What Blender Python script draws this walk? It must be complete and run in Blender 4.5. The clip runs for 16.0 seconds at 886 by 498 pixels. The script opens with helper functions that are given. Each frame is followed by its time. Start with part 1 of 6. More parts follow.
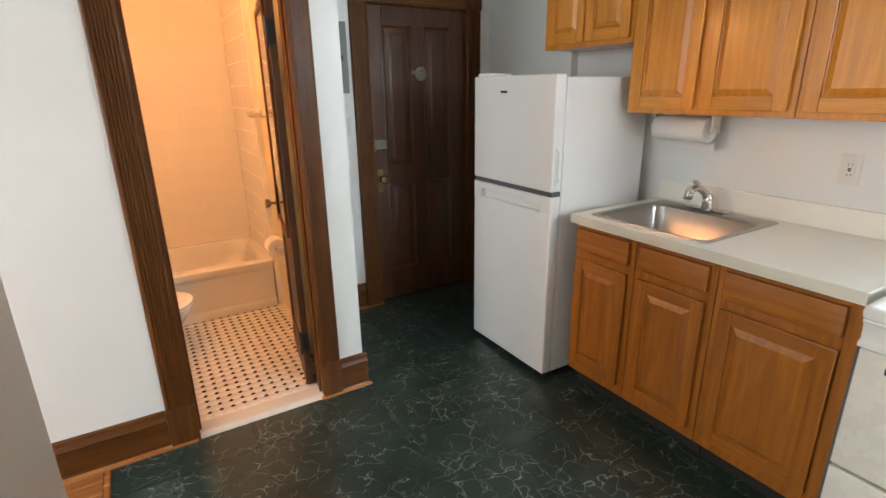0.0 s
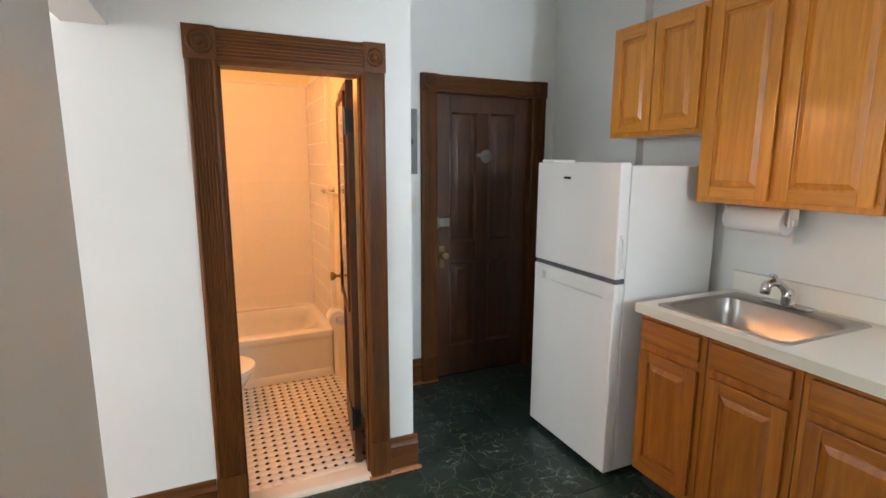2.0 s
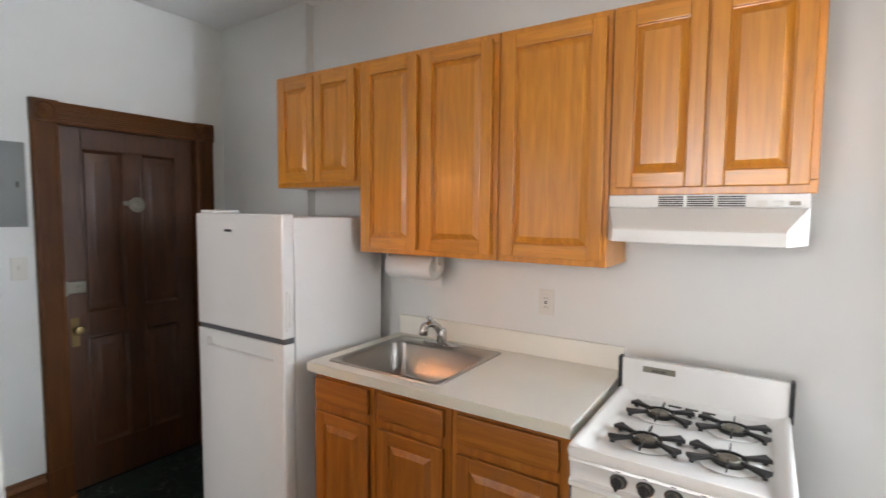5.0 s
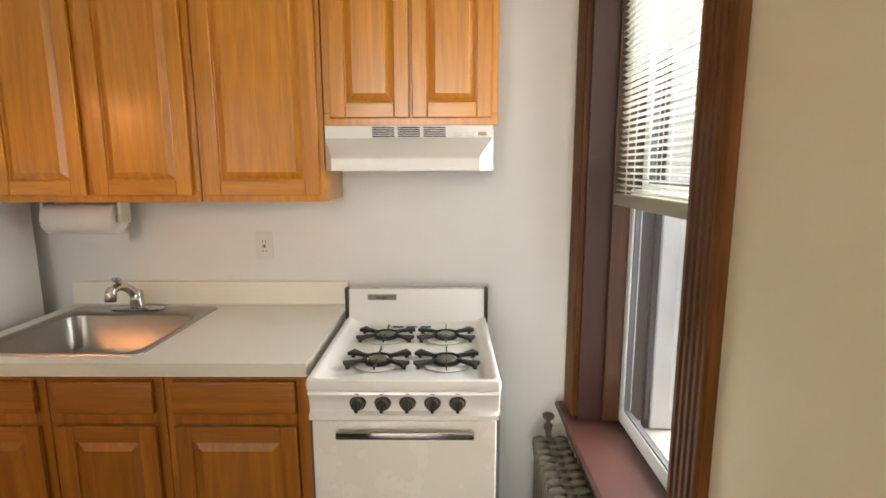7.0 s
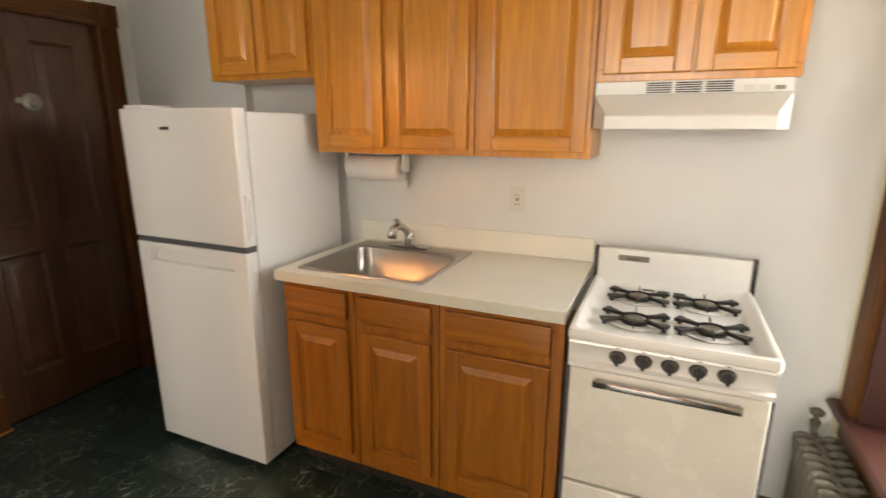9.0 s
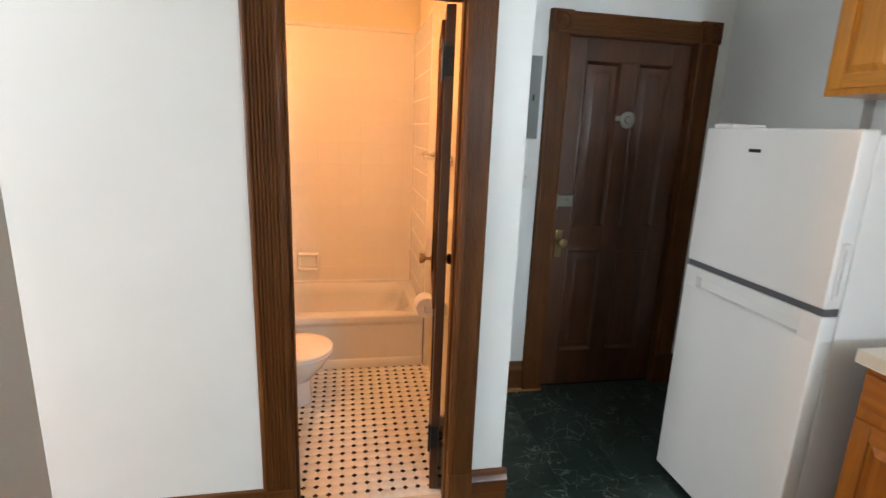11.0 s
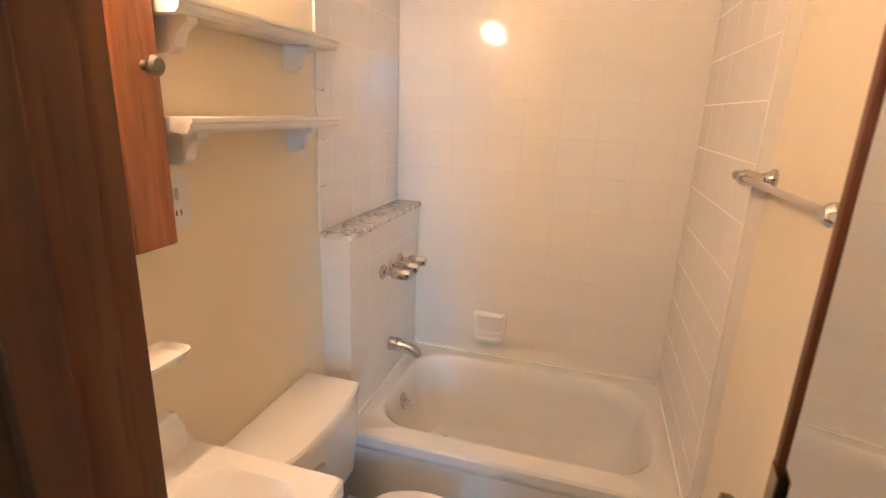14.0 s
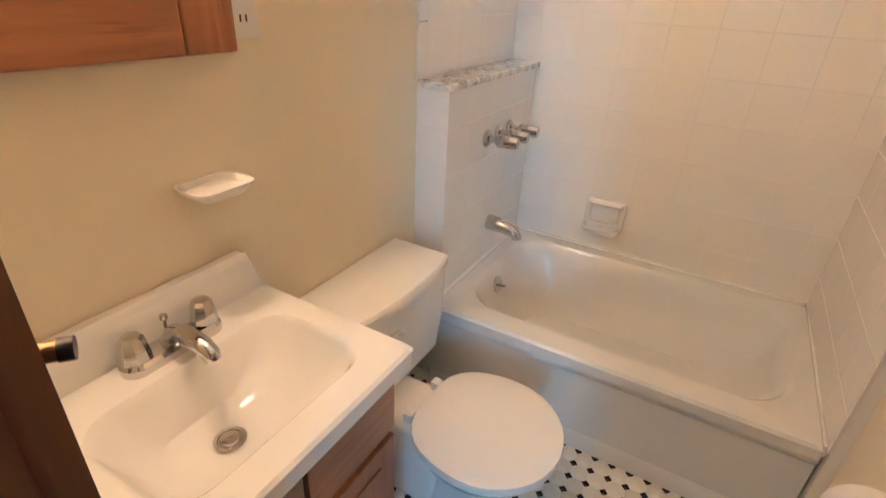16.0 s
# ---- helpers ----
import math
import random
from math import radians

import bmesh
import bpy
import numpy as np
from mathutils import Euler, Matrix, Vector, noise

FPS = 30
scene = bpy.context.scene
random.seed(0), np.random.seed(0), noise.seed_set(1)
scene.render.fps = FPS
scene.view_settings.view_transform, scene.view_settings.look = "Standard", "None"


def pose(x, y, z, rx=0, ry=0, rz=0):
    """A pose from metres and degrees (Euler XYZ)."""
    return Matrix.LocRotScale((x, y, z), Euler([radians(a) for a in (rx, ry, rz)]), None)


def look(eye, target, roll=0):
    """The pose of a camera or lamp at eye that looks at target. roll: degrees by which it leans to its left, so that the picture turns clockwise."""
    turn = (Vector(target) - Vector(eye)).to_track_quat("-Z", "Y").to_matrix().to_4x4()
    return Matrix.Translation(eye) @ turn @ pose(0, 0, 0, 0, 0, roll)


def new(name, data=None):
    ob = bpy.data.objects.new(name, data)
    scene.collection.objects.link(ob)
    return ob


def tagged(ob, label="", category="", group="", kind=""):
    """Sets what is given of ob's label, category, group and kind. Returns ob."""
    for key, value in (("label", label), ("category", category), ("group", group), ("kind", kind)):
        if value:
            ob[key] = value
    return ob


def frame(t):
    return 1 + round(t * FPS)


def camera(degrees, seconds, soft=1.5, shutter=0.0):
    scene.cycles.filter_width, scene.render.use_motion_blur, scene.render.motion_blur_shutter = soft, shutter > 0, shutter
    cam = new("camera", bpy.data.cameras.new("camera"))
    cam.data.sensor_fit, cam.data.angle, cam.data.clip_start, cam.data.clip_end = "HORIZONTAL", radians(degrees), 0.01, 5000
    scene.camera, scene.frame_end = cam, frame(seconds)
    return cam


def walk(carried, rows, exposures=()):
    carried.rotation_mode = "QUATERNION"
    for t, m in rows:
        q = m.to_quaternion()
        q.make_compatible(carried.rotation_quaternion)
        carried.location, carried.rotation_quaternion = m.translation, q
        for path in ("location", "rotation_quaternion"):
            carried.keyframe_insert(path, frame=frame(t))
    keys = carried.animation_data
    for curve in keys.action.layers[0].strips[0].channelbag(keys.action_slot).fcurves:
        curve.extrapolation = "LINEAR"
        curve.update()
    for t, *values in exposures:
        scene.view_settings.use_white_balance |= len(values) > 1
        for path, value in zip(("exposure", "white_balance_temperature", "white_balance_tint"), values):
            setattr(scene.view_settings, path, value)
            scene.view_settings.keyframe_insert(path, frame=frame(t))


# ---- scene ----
cam = camera(83.0, 16.0, soft=1.5, shutter=0.25)
PATH = [
    (0, (-2.387, -0.495, 1.503), (-1.4, 1.135, 0.894), -0.9),
    (0.5, (-2.379, -0.504, 1.502), (-1.515, 1.196, 0.898), -0.9),
    (1, (-2.383, -0.508, 1.504), (-1.546, 1.206, 0.904), -0.5),
    (1.5, (-2.385, -0.506, 1.517), (-1.559, 1.249, 1.031), 0.1),
    (2, (-2.385, -0.49, 1.555), (-1.573, 1.306, 1.218), 0.2),
    (2.5, (-2.367, -0.481, 1.572), (-1.566, 1.335, 1.329), 0.1),
    (3, (-2.358, -0.469, 1.585), (-1.537, 1.345, 1.402), 0.3),
    (3.5, (-2.304, -0.49, 1.564), (-1.412, 1.293, 1.403), 0.6),
    (4, (-2.257, -0.472, 1.574), (-1.101, 1.152, 1.415), 0.9),
    (4.5, (-2.189, -0.47, 1.574), (-0.768, 0.93, 1.428), 0.6),
    (5, (-2.118, -0.479, 1.577), (-0.45, 0.614, 1.43), 0.5),
    (5.2, (-2.09, -0.491, 1.565), (-0.335, 0.457, 1.422), 0.3),
    (7.3, (-2.061, -0.41, 1.47), (-0.102, -0.481, 1.073), 0.2),
    (7.5, (-2.07, -0.409, 1.454), (-0.124, -0.505, 1.001), 0.4),
    (8, (-2.091, -0.404, 1.459), (-0.162, -0.413, 0.93), 0.9),
    (8.5, (-2.12, -0.342, 1.478), (-0.217, 0.012, 0.975), 0.5),
    (9, (-2.168, -0.242, 1.498), (-0.392, 0.542, 1.018), 0.1),
    (9.5, (-2.236, -0.176, 1.488), (-0.748, 1.087, 1.052), 0.2),
    (10, (-2.275, -0.185, 1.497), (-1.293, 1.507, 1.079), 0.6),
    (10.2, (-2.262, -0.167, 1.501), (-1.432, 1.604, 1.084), 0.9),
    (12.3, (-2.022, 0.716, 1.526), (-2.04, 2.654, 1.033), 2.5),
    (12.5, (-2.04, 0.845, 1.52), (-2.09, 2.783, 1.03), 2.2),
    (13, (-2.034, 1.152, 1.525), (-2.18, 3.089, 1.05), 1.4),
    (13.5, (-2.006, 1.415, 1.513), (-2.365, 3.323, 1.032), 2.3),
    (14, (-2.066, 1.602, 1.497), (-2.594, 3.454, 0.957), 2.3),
    (14.5, (-2.109, 1.717, 1.465), (-2.77, 3.52, 0.905), 2.4),
    (15, (-2.115, 1.747, 1.426), (-2.941, 3.453, 0.789), 2.4),
    (15.5, (-2.108, 1.763, 1.374), (-2.978, 3.392, 0.607), 2.4),
    (16, (-2.101, 1.784, 1.325), (-2.951, 3.336, 0.395), 3.0),
]
EXPOSURES = [(0, 0.5, 6900, 9), (1.0, 0.47, 6600, 8), (4.0, 0.40, 6900, 9), (5.2, 0.37, 7000, 15), (7.3, 0.3, 8100, 13), (8.5, 0.32, 7900, 13), (9.4, 0.58, 9200, 14), (10.0, 0.55, 7500, 10), (12.3, 0.36, 6400, 6), (13.0, 0.32, 6500, 4), (13.4, 0.36, 5150, 0), (13.7, 0.34, 4550, -5), (14.5, 0.30, 3970, -15), (16, 0.28, 3960, -15)]
walk(cam, [(t, look(eye, target, roll)) for t, eye, target, roll in PATH], EXPOSURES)

# ---- world, sun, lamps ----
world = bpy.data.worlds.new("winter_sky")
scene.world = world
world.use_nodes = True
wn = world.node_tree
sky = wn.nodes.new("ShaderNodeTexSky")
sky.sky_type = "NISHITA"
sky.sun_disc = False
sky.sun_elevation = radians(30)
sky.sun_rotation = radians(160)
sky.air_density, sky.dust_density = 1.0, 4.0
wn.links.new(sky.outputs["Color"], wn.nodes["Background"].inputs["Color"])
wn.nodes["Background"].inputs["Strength"].default_value = 0.05


def lamp(name, kind, at, target, energy, color, size=1.0, size_y=None):
    data = bpy.data.lights.new(name, kind)
    data.energy, data.color = energy, color
    if kind == "AREA":
        data.shape, data.size, data.size_y = "RECTANGLE", size, size_y or size
    if kind == "POINT":
        data.shadow_soft_size = size
    ob = new(name, data)
    ob.matrix_world = look(at, target)
    return ob


sun = lamp("sun", "SUN", (2, -8, 8), (0, 0, 0), 0.5, (1.0, 0.95, 0.9))
sun.data.angle = radians(15)
KITCHEN_SKY = 180
SNOW_FILL = 340
LIVING_SKY = 3
WEST_FILL = 105
BULB = 220
lamp("kitchen_window_sky", "AREA", (-0.15, -2.6, 2.25), (-0.45, 1.2, 1.6), KITCHEN_SKY, (0.72, 0.86, 1.0), 1.2, 1.9)
# Added fill in mid-air, standing in for snow bounce on ceiling and upper walls.
lamp("kitchen_window_snow_glow", "AREA", (0.1, -4.5, -1.2), (-0.5, -0.9, 1.1), SNOW_FILL, (0.80, 0.90, 1.0), 2.4, 1.5)
# Added fill through an unseen west opening; evens out the cabinet fronts.
lamp("west_window_sky", "AREA", (-6.62, 0.35, 1.9), (0.0, 0.35, 3.2), WEST_FILL, (0.90, 0.94, 1.0), 2.4, 1.3)
lamp("living_window_sky", "AREA", (-4.3, -1.2, 1.45), (-4.0, 3, 3.2), LIVING_SKY, (0.74, 0.82, 1.0), 1.5, 1.7)
BULB_COLOR = (1.0, 0.455, 0.195)

# ---- materials ----
def material(name, base=(0.8, 0.8, 0.8), rough=0.5, metal=0.0):
    m = bpy.data.materials.new(name)
    m.use_nodes = True
    b = m.node_tree.nodes["Principled BSDF"]
    b.inputs["Base Color"].default_value = (*base, 1)
    b.inputs["Roughness"].default_value = rough
    b.inputs["Metallic"].default_value = metal
    return m


def node(m, kind, **inputs):
    n = m.node_tree.nodes.new(kind)
    for k, v in inputs.items():
        n.inputs[k.replace("_", " ")].default_value = v
    return n


def link(m, a, b):
    m.node_tree.links.new(a, b)


def bsdf(m):
    return m.node_tree.nodes["Principled BSDF"]


def coords(m, scale=(1, 1, 1), rot=(0, 0, 0)):
    tc = node(m, "ShaderNodeTexCoord")
    mp = node(m, "ShaderNodeMapping")
    mp.inputs["Scale"].default_value = scale
    mp.inputs["Rotation"].default_value = rot
    link(m, tc.outputs["Object"], mp.inputs["Vector"])
    return mp.outputs["Vector"]


def noise_node(m, vec, scale, detail=4.0, rough=0.55, dist=0.0):
    n = node(m, "ShaderNodeTexNoise", Scale=scale, Detail=detail, Roughness=rough, Distortion=dist)
    link(m, vec, n.inputs["Vector"])
    return n.outputs["Fac"]


def ramp(m, fac, stops):
    r = node(m, "ShaderNodeValToRGB")
    el = r.color_ramp.elements
    while len(el) < len(stops):
        el.new(0.5)
    for e, (p, c) in zip(el, stops):
        e.position, e.color = p, (*c, 1)
    link(m, fac, r.inputs["Fac"])
    return r.outputs["Color"]


def mix(m, fac, a, b, blend="MIX"):
    n = m.node_tree.nodes.new("ShaderNodeMix")
    n.data_type, n.blend_type = "RGBA", blend
    for sock, v in ((n.inputs[0], fac), (n.inputs[6], a), (n.inputs[7], b)):
        if hasattr(v, "links"):
            link(m, v, sock)
        elif isinstance(v, tuple):
            sock.default_value = (*v, 1)
        else:
            sock.default_value = v
    return n.outputs[2]


def bump(m, height, strength=0.2, distance=0.002):
    n = node(m, "ShaderNodeBump", Strength=strength, Distance=distance)
    link(m, height, n.inputs["Height"])
    link(m, n.outputs["Normal"], bsdf(m).inputs["Normal"])


def ranged(m, fac, lo, hi):
    n = node(m, "ShaderNodeMapRange")
    n.inputs["To Min"].default_value, n.inputs["To Max"].default_value = lo, hi
    link(m, fac, n.inputs["Value"])
    return n.outputs["Result"]


def tint(c, k):
    return tuple(min(1, v * k) for v in c)


def paint(name, c, rough=0.55, grain=220, bumpy=0.12, vary=0.06):
    m = material(name, c, rough)
    v = coords(m)
    big = noise_node(m, v, 1.7, 3)
    fine = noise_node(m, v, grain, 2)
    link(m, ramp(m, big, [(0.3, tint(c, 1 - vary)), (0.7, tint(c, 1 + vary * 0.5))]), bsdf(m).inputs["Base Color"])
    link(m, ranged(m, noise_node(m, v, 9, 3), rough - 0.08, rough + 0.1), bsdf(m).inputs["Roughness"])
    bump(m, fine, bumpy, 0.001)
    return m


def wood(name, dark, light, axis="z", rough=0.3, grain=1.0, coat=0.25, pores=0.5, varies=True):
    """Grain runs along the given axis of the thing."""
    m = material(name, light, rough)
    s = {"x": (1.2, 26, 26), "y": (26, 1.2, 26), "z": (26, 26, 1.2)}[axis]
    v = coords(m, tuple(k * grain for k in s))
    if varies:
        info = node(m, "ShaderNodeObjectInfo")
        add = node(m, "ShaderNodeVectorMath")
        add.operation = "MULTIPLY_ADD"
        add.inputs[1].default_value = (7, 5, 3)
        link(m, info.outputs["Random"], add.inputs[0])
        link(m, v, add.inputs[2])
        v = add.outputs["Vector"]
    g = noise_node(m, v, 1.0, 7, 0.62, 0.9)
    s2 = {"x": (0.9, 6, 6), "y": (6, 0.9, 6), "z": (6, 6, 0.9)}[axis]
    v2 = coords(m, tuple(k * grain for k in s2))
    fig = node(m, "ShaderNodeTexWave", Scale=1.6, Distortion=9.0, Detail=3.0)
    fig.inputs["Detail Scale"].default_value = 1.2
    fig.wave_type = "RINGS"
    link(m, v2, fig.inputs["Vector"])
    mid = tuple((a + b) / 2 for a, b in zip(dark, light))
    col = ramp(m, g, [(0.28, dark), (0.5, mid), (0.72, light)])
    col = mix(m, ranged(m, fig.outputs["Fac"], 0.0, 0.35), col, mid, "MULTIPLY")
    col2 = mix(m, 0.55, col, ramp(m, g, [(0.3, tint(mid, 0.8)), (0.7, light)]))
    vs = coords(m, tuple(k * 5 * grain for k in s))
    pore = noise_node(m, vs, 1.2, 2, 0.5)
    col3 = mix(m, ramp(m, pore, [(0.32, (pores, pores, pores)), (0.42, (0, 0, 0))]), col2, tint(dark, 0.6))
    link(m, col3, bsdf(m).inputs["Base Color"])
    link(m, ranged(m, g, rough - 0.06, rough + 0.12), bsdf(m).inputs["Roughness"])
    bsdf(m).inputs["Coat Weight"].default_value = coat
    bsdf(m).inputs["Coat Roughness"].default_value = 0.18
    bump(m, pore, 0.12, 0.0006)
    return m


def glossy(name, c, rough=0.15, vary=0.05, metal=0.0, coat=0.0):
    m = material(name, c, rough, metal)
    v = coords(m)
    n = noise_node(m, v, 3.0, 4)
    link(m, ramp(m, n, [(0.3, tint(c, 1 - vary)), (0.7, c)]), bsdf(m).inputs["Base Color"])
    link(m, ranged(m, noise_node(m, v, 14, 4), max(0.02, rough - 0.05), rough + 0.08), bsdf(m).inputs["Roughness"])
    bsdf(m).inputs["Coat Weight"].default_value = coat
    return m


WALL = (0.80, 0.81, 0.79)
m_wall = paint("wall_paint", WALL, 0.42, 160, 0.1, 0.04)
m_wall_cream = paint("cream_paint", (0.80, 0.71, 0.50), 0.4, 160, 0.1, 0.04)
m_ceiling = paint("ceiling_paint", (0.85, 0.855, 0.85), 0.7, 120, 0.12)
m_bath_paint = paint("bath_cream_paint", (0.78, 0.70, 0.50), 0.35, 150, 0.1, 0.04)
m_trim = wood("mahogany_trim", (0.050, 0.016, 0.0035), (0.165, 0.055, 0.010), "z", 0.45, 0.8, 0.08, 0.35)
m_trim_x = wood("mahogany_trim_across", (0.050, 0.016, 0.0035), (0.165, 0.055, 0.010), "x", 0.38, 0.8, 0.15, 0.35)
m_trim_y = wood("mahogany_trim_along", (0.050, 0.016, 0.0035), (0.165, 0.055, 0.010), "y", 0.38, 0.8, 0.15, 0.35)
for m_ in (m_trim, m_trim_x, m_trim_y):
    bsdf(m_).inputs["Specular IOR Level"].default_value = 0.25
m_door = wood("dark_door_wood", (0.048, 0.016, 0.006), (0.105, 0.037, 0.013), "z", 0.38, 0.7, 0.12, 0.3)
m_sill = paint("maroon_sill_paint", (0.055, 0.017, 0.012), 0.4, 90, 0.15, 0.15)
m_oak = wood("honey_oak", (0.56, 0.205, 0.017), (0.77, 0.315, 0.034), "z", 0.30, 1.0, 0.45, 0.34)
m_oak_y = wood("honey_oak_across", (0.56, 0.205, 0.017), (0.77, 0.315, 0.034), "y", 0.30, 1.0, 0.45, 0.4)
# Base cabinets: the honey oak again with its colours roughly halved.
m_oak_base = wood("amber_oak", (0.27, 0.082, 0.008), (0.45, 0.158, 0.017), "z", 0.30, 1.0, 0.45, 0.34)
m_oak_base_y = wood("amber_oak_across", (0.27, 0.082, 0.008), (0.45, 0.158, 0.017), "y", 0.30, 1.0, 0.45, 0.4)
m_oak_red = wood("red_oak", (0.19, 0.064, 0.015), (0.33, 0.125, 0.033), "z", 0.28, 1.0, 0.5, 0.45)
m_oak_red_y = wood("red_oak_across", (0.19, 0.064, 0.015), (0.33, 0.125, 0.033), "y", 0.28, 1.0, 0.5, 0.45)
m_plank = wood("orange_floor_oak", (0.28, 0.09, 0.02), (0.5, 0.2, 0.06), "x", 0.22, 1.0, 0.5, 0.4)
m_white = glossy("white_enamel", (0.80, 0.79, 0.76), 0.22, 0.04, 0.0, 0.3)
m_fridge = paint("fridge_white", (0.80, 0.79, 0.77), 0.32, 420, 0.25, 0.02)
m_almond = glossy("off_white_enamel", (0.78, 0.75, 0.67), 0.25, 0.06, 0.0, 0.3)
m_hood = paint("hood_white_enamel", (0.82, 0.81, 0.77), 0.34, 200, 0.03, 0.02)
m_porcelain = glossy("porcelain", (0.82, 0.80, 0.76), 0.08, 0.03, 0.0, 0.5)
m_tub = glossy("tub_enamel", (0.74, 0.73, 0.70), 0.10, 0.05, 0.0, 0.3)
m_laminate = paint("counter_laminate", (0.86, 0.84, 0.76), 0.35, 300, 0.05, 0.05)
m_lam_edge = paint("counter_edge", (0.70, 0.68, 0.58), 0.4, 200, 0.05, 0.08)
m_steel = glossy("brushed_steel", (0.45, 0.43, 0.40), 0.32, 0.08, 1.0)
m_chrome = glossy("chrome", (0.62, 0.61, 0.61), 0.08, 0.05, 1.0)
m_brass = glossy("aged_brass", (0.34, 0.24, 0.11), 0.32, 0.3, 1.0)
m_nickel = glossy("dull_nickel", (0.25, 0.23, 0.19), 0.42, 0.25, 1.0)
m_iron = paint("black_cast_iron", (0.014, 0.013, 0.012), 0.5, 120, 0.3, 0.3)
m_black = paint("black_plastic", (0.012, 0.012, 0.012), 0.35, 120, 0.1, 0.2)
m_gap = paint("dark_gap", (0.02, 0.018, 0.016), 0.8, 60, 0.1, 0.3)
m_gasket = paint("grey_gasket", (0.10, 0.10, 0.11), 0.6, 60, 0.1, 0.2)
m_plate = paint("white_plastic", (0.75, 0.73, 0.68), 0.35, 60, 0.05, 0.03)
m_paper = paint("paper_towel", (0.82, 0.80, 0.78), 0.9, 260, 0.6, 0.03)
m_grey_metal = paint("grey_panel_paint", (0.20, 0.21, 0.20), 0.45, 200, 0.15, 0.08)
m_radiator = paint("dusty_radiator_paint", (0.095, 0.082, 0.058), 0.55, 80, 0.4, 0.3)
m_vinyl = paint("white_vinyl", (0.78, 0.78, 0.78), 0.35, 60, 0.05, 0.03)
m_blind = paint("blind_slat", (0.70, 0.69, 0.64), 0.45, 60, 0.05, 0.05)
lamella = node(m_blind, "ShaderNodeBsdfTranslucent")
lamella.inputs["Color"].default_value = (0.78, 0.77, 0.72, 1)
both = node(m_blind, "ShaderNodeMixShader", Fac=0.15)
link(m_blind, bsdf(m_blind).outputs[0], both.inputs[1])
link(m_blind, lamella.outputs[0], both.inputs[2])
link(m_blind, both.outputs[0], m_blind.node_tree.nodes["Material Output"].inputs["Surface"])
m_rail = paint("blind_rail", (0.36, 0.33, 0.24), 0.45, 60, 0.05, 0.1)
m_grout = paint("bath_grout", (0.80, 0.765, 0.70), 0.8, 300, 0.2, 0.15)
m_tile = glossy("white_wall_tile", (0.82, 0.79, 0.73), 0.07, 0.03, 0.0, 0.3)
m_oct = glossy("white_floor_tile", (0.76, 0.74, 0.70), 0.25, 0.08)
m_dot = glossy("black_floor_tile", (0.02, 0.018, 0.017), 0.25, 0.2)
m_ptrap = paint("dark_pipe", (0.05, 0.045, 0.04), 0.5)
m_threshold = paint("worn_marble_threshold", (0.66, 0.60, 0.52), 0.4, 40, 0.2, 0.2)
m_glass = material("glass", (1, 1, 1), 0.02)
bsdf(m_glass).inputs["Transmission Weight"].default_value = 1.0
bsdf(m_glass).inputs["IOR"].default_value = 1.45
m_mirror = material("mirror", (0.86, 0.87, 0.86), 0.02, 1.0)
m_peel = paint("peeling_white_paint", (0.72, 0.73, 0.76), 0.7, 40, 0.5, 0.12)
m_garage_door = paint("pale_grey_door_paint", (0.45, 0.45, 0.48), 0.6, 60, 0.15, 0.1)
m_evergreen = paint("evergreen", (0.035, 0.05, 0.035), 0.8, 40, 0.4, 0.4)
m_snow = paint("snow", (0.82, 0.84, 0.88), 0.8, 6, 0.6, 0.06)
m_siding = paint("grey_siding", (0.38, 0.38, 0.42), 0.7, 30, 0.2, 0.1)
m_brickm = paint("red_brick", (0.30, 0.10, 0.06), 0.85, 60, 0.5, 0.25)
m_bark = paint("bark", (0.10, 0.085, 0.075), 0.9, 20, 0.6, 0.3)
m_bulb = material("frosted_glass_shade", (0.9, 0.85, 0.75), 0.4)
bsdf(m_bulb).inputs["Emission Color"].default_value = (*BULB_COLOR, 1)
bsdf(m_bulb).inputs["Emission Strength"].default_value = BULB


def floor_marble():
    m = material("green_black_marble_vinyl", (0.012, 0.018, 0.016), 0.3)
    v = coords(m)
    info = node(m, "ShaderNodeObjectInfo")
    add = node(m, "ShaderNodeVectorMath")
    add.operation = "MULTIPLY_ADD"
    add.inputs[1].default_value = (17, 11, 5)
    link(m, info.outputs["Random"], add.inputs[0])
    link(m, v, add.inputs[2])
    v = add.outputs["Vector"]
    cloud = noise_node(m, v, 5, 5, 0.6)
    base = ramp(m, cloud, [(0.3, (0.009, 0.018, 0.015)), (0.55, (0.021, 0.038, 0.031)), (0.75, (0.045, 0.072, 0.060))])
    warp = node(m, "ShaderNodeTexNoise", Scale=6.0, Detail=4.0)
    link(m, v, warp.inputs["Vector"])
    w = mix(m, 0.22, (0.0, 0.0, 0.0), warp.outputs["Color"])
    addv = node(m, "ShaderNodeVectorMath")
    addv.operation = "ADD"
    link(m, v, addv.inputs[0])
    link(m, w, addv.inputs[1])
    vor = node(m, "ShaderNodeTexVoronoi", Scale=12.0)
    vor.feature = "DISTANCE_TO_EDGE"
    link(m, addv.outputs["Vector"], vor.inputs["Vector"])
    line = ramp(m, vor.outputs["Distance"], [(0.0, (1, 1, 1)), (0.028, (0, 0, 0))])
    keep = ramp(m, noise_node(m, v, 7, 3), [(0.42, (0, 0, 0)), (0.58, (0.95, 0.95, 0.95))])
    veins = mix(m, 1.0, line, keep, "MULTIPLY")
    link(m, mix(m, veins, base, (0.30, 0.33, 0.30)), bsdf(m).inputs["Base Color"])
    link(m, ranged(m, noise_node(m, v, 20, 5), 0.22, 0.42), bsdf(m).inputs["Roughness"])
    bump(m, noise_node(m, v, 12, 3), 0.08, 0.002)
    return m


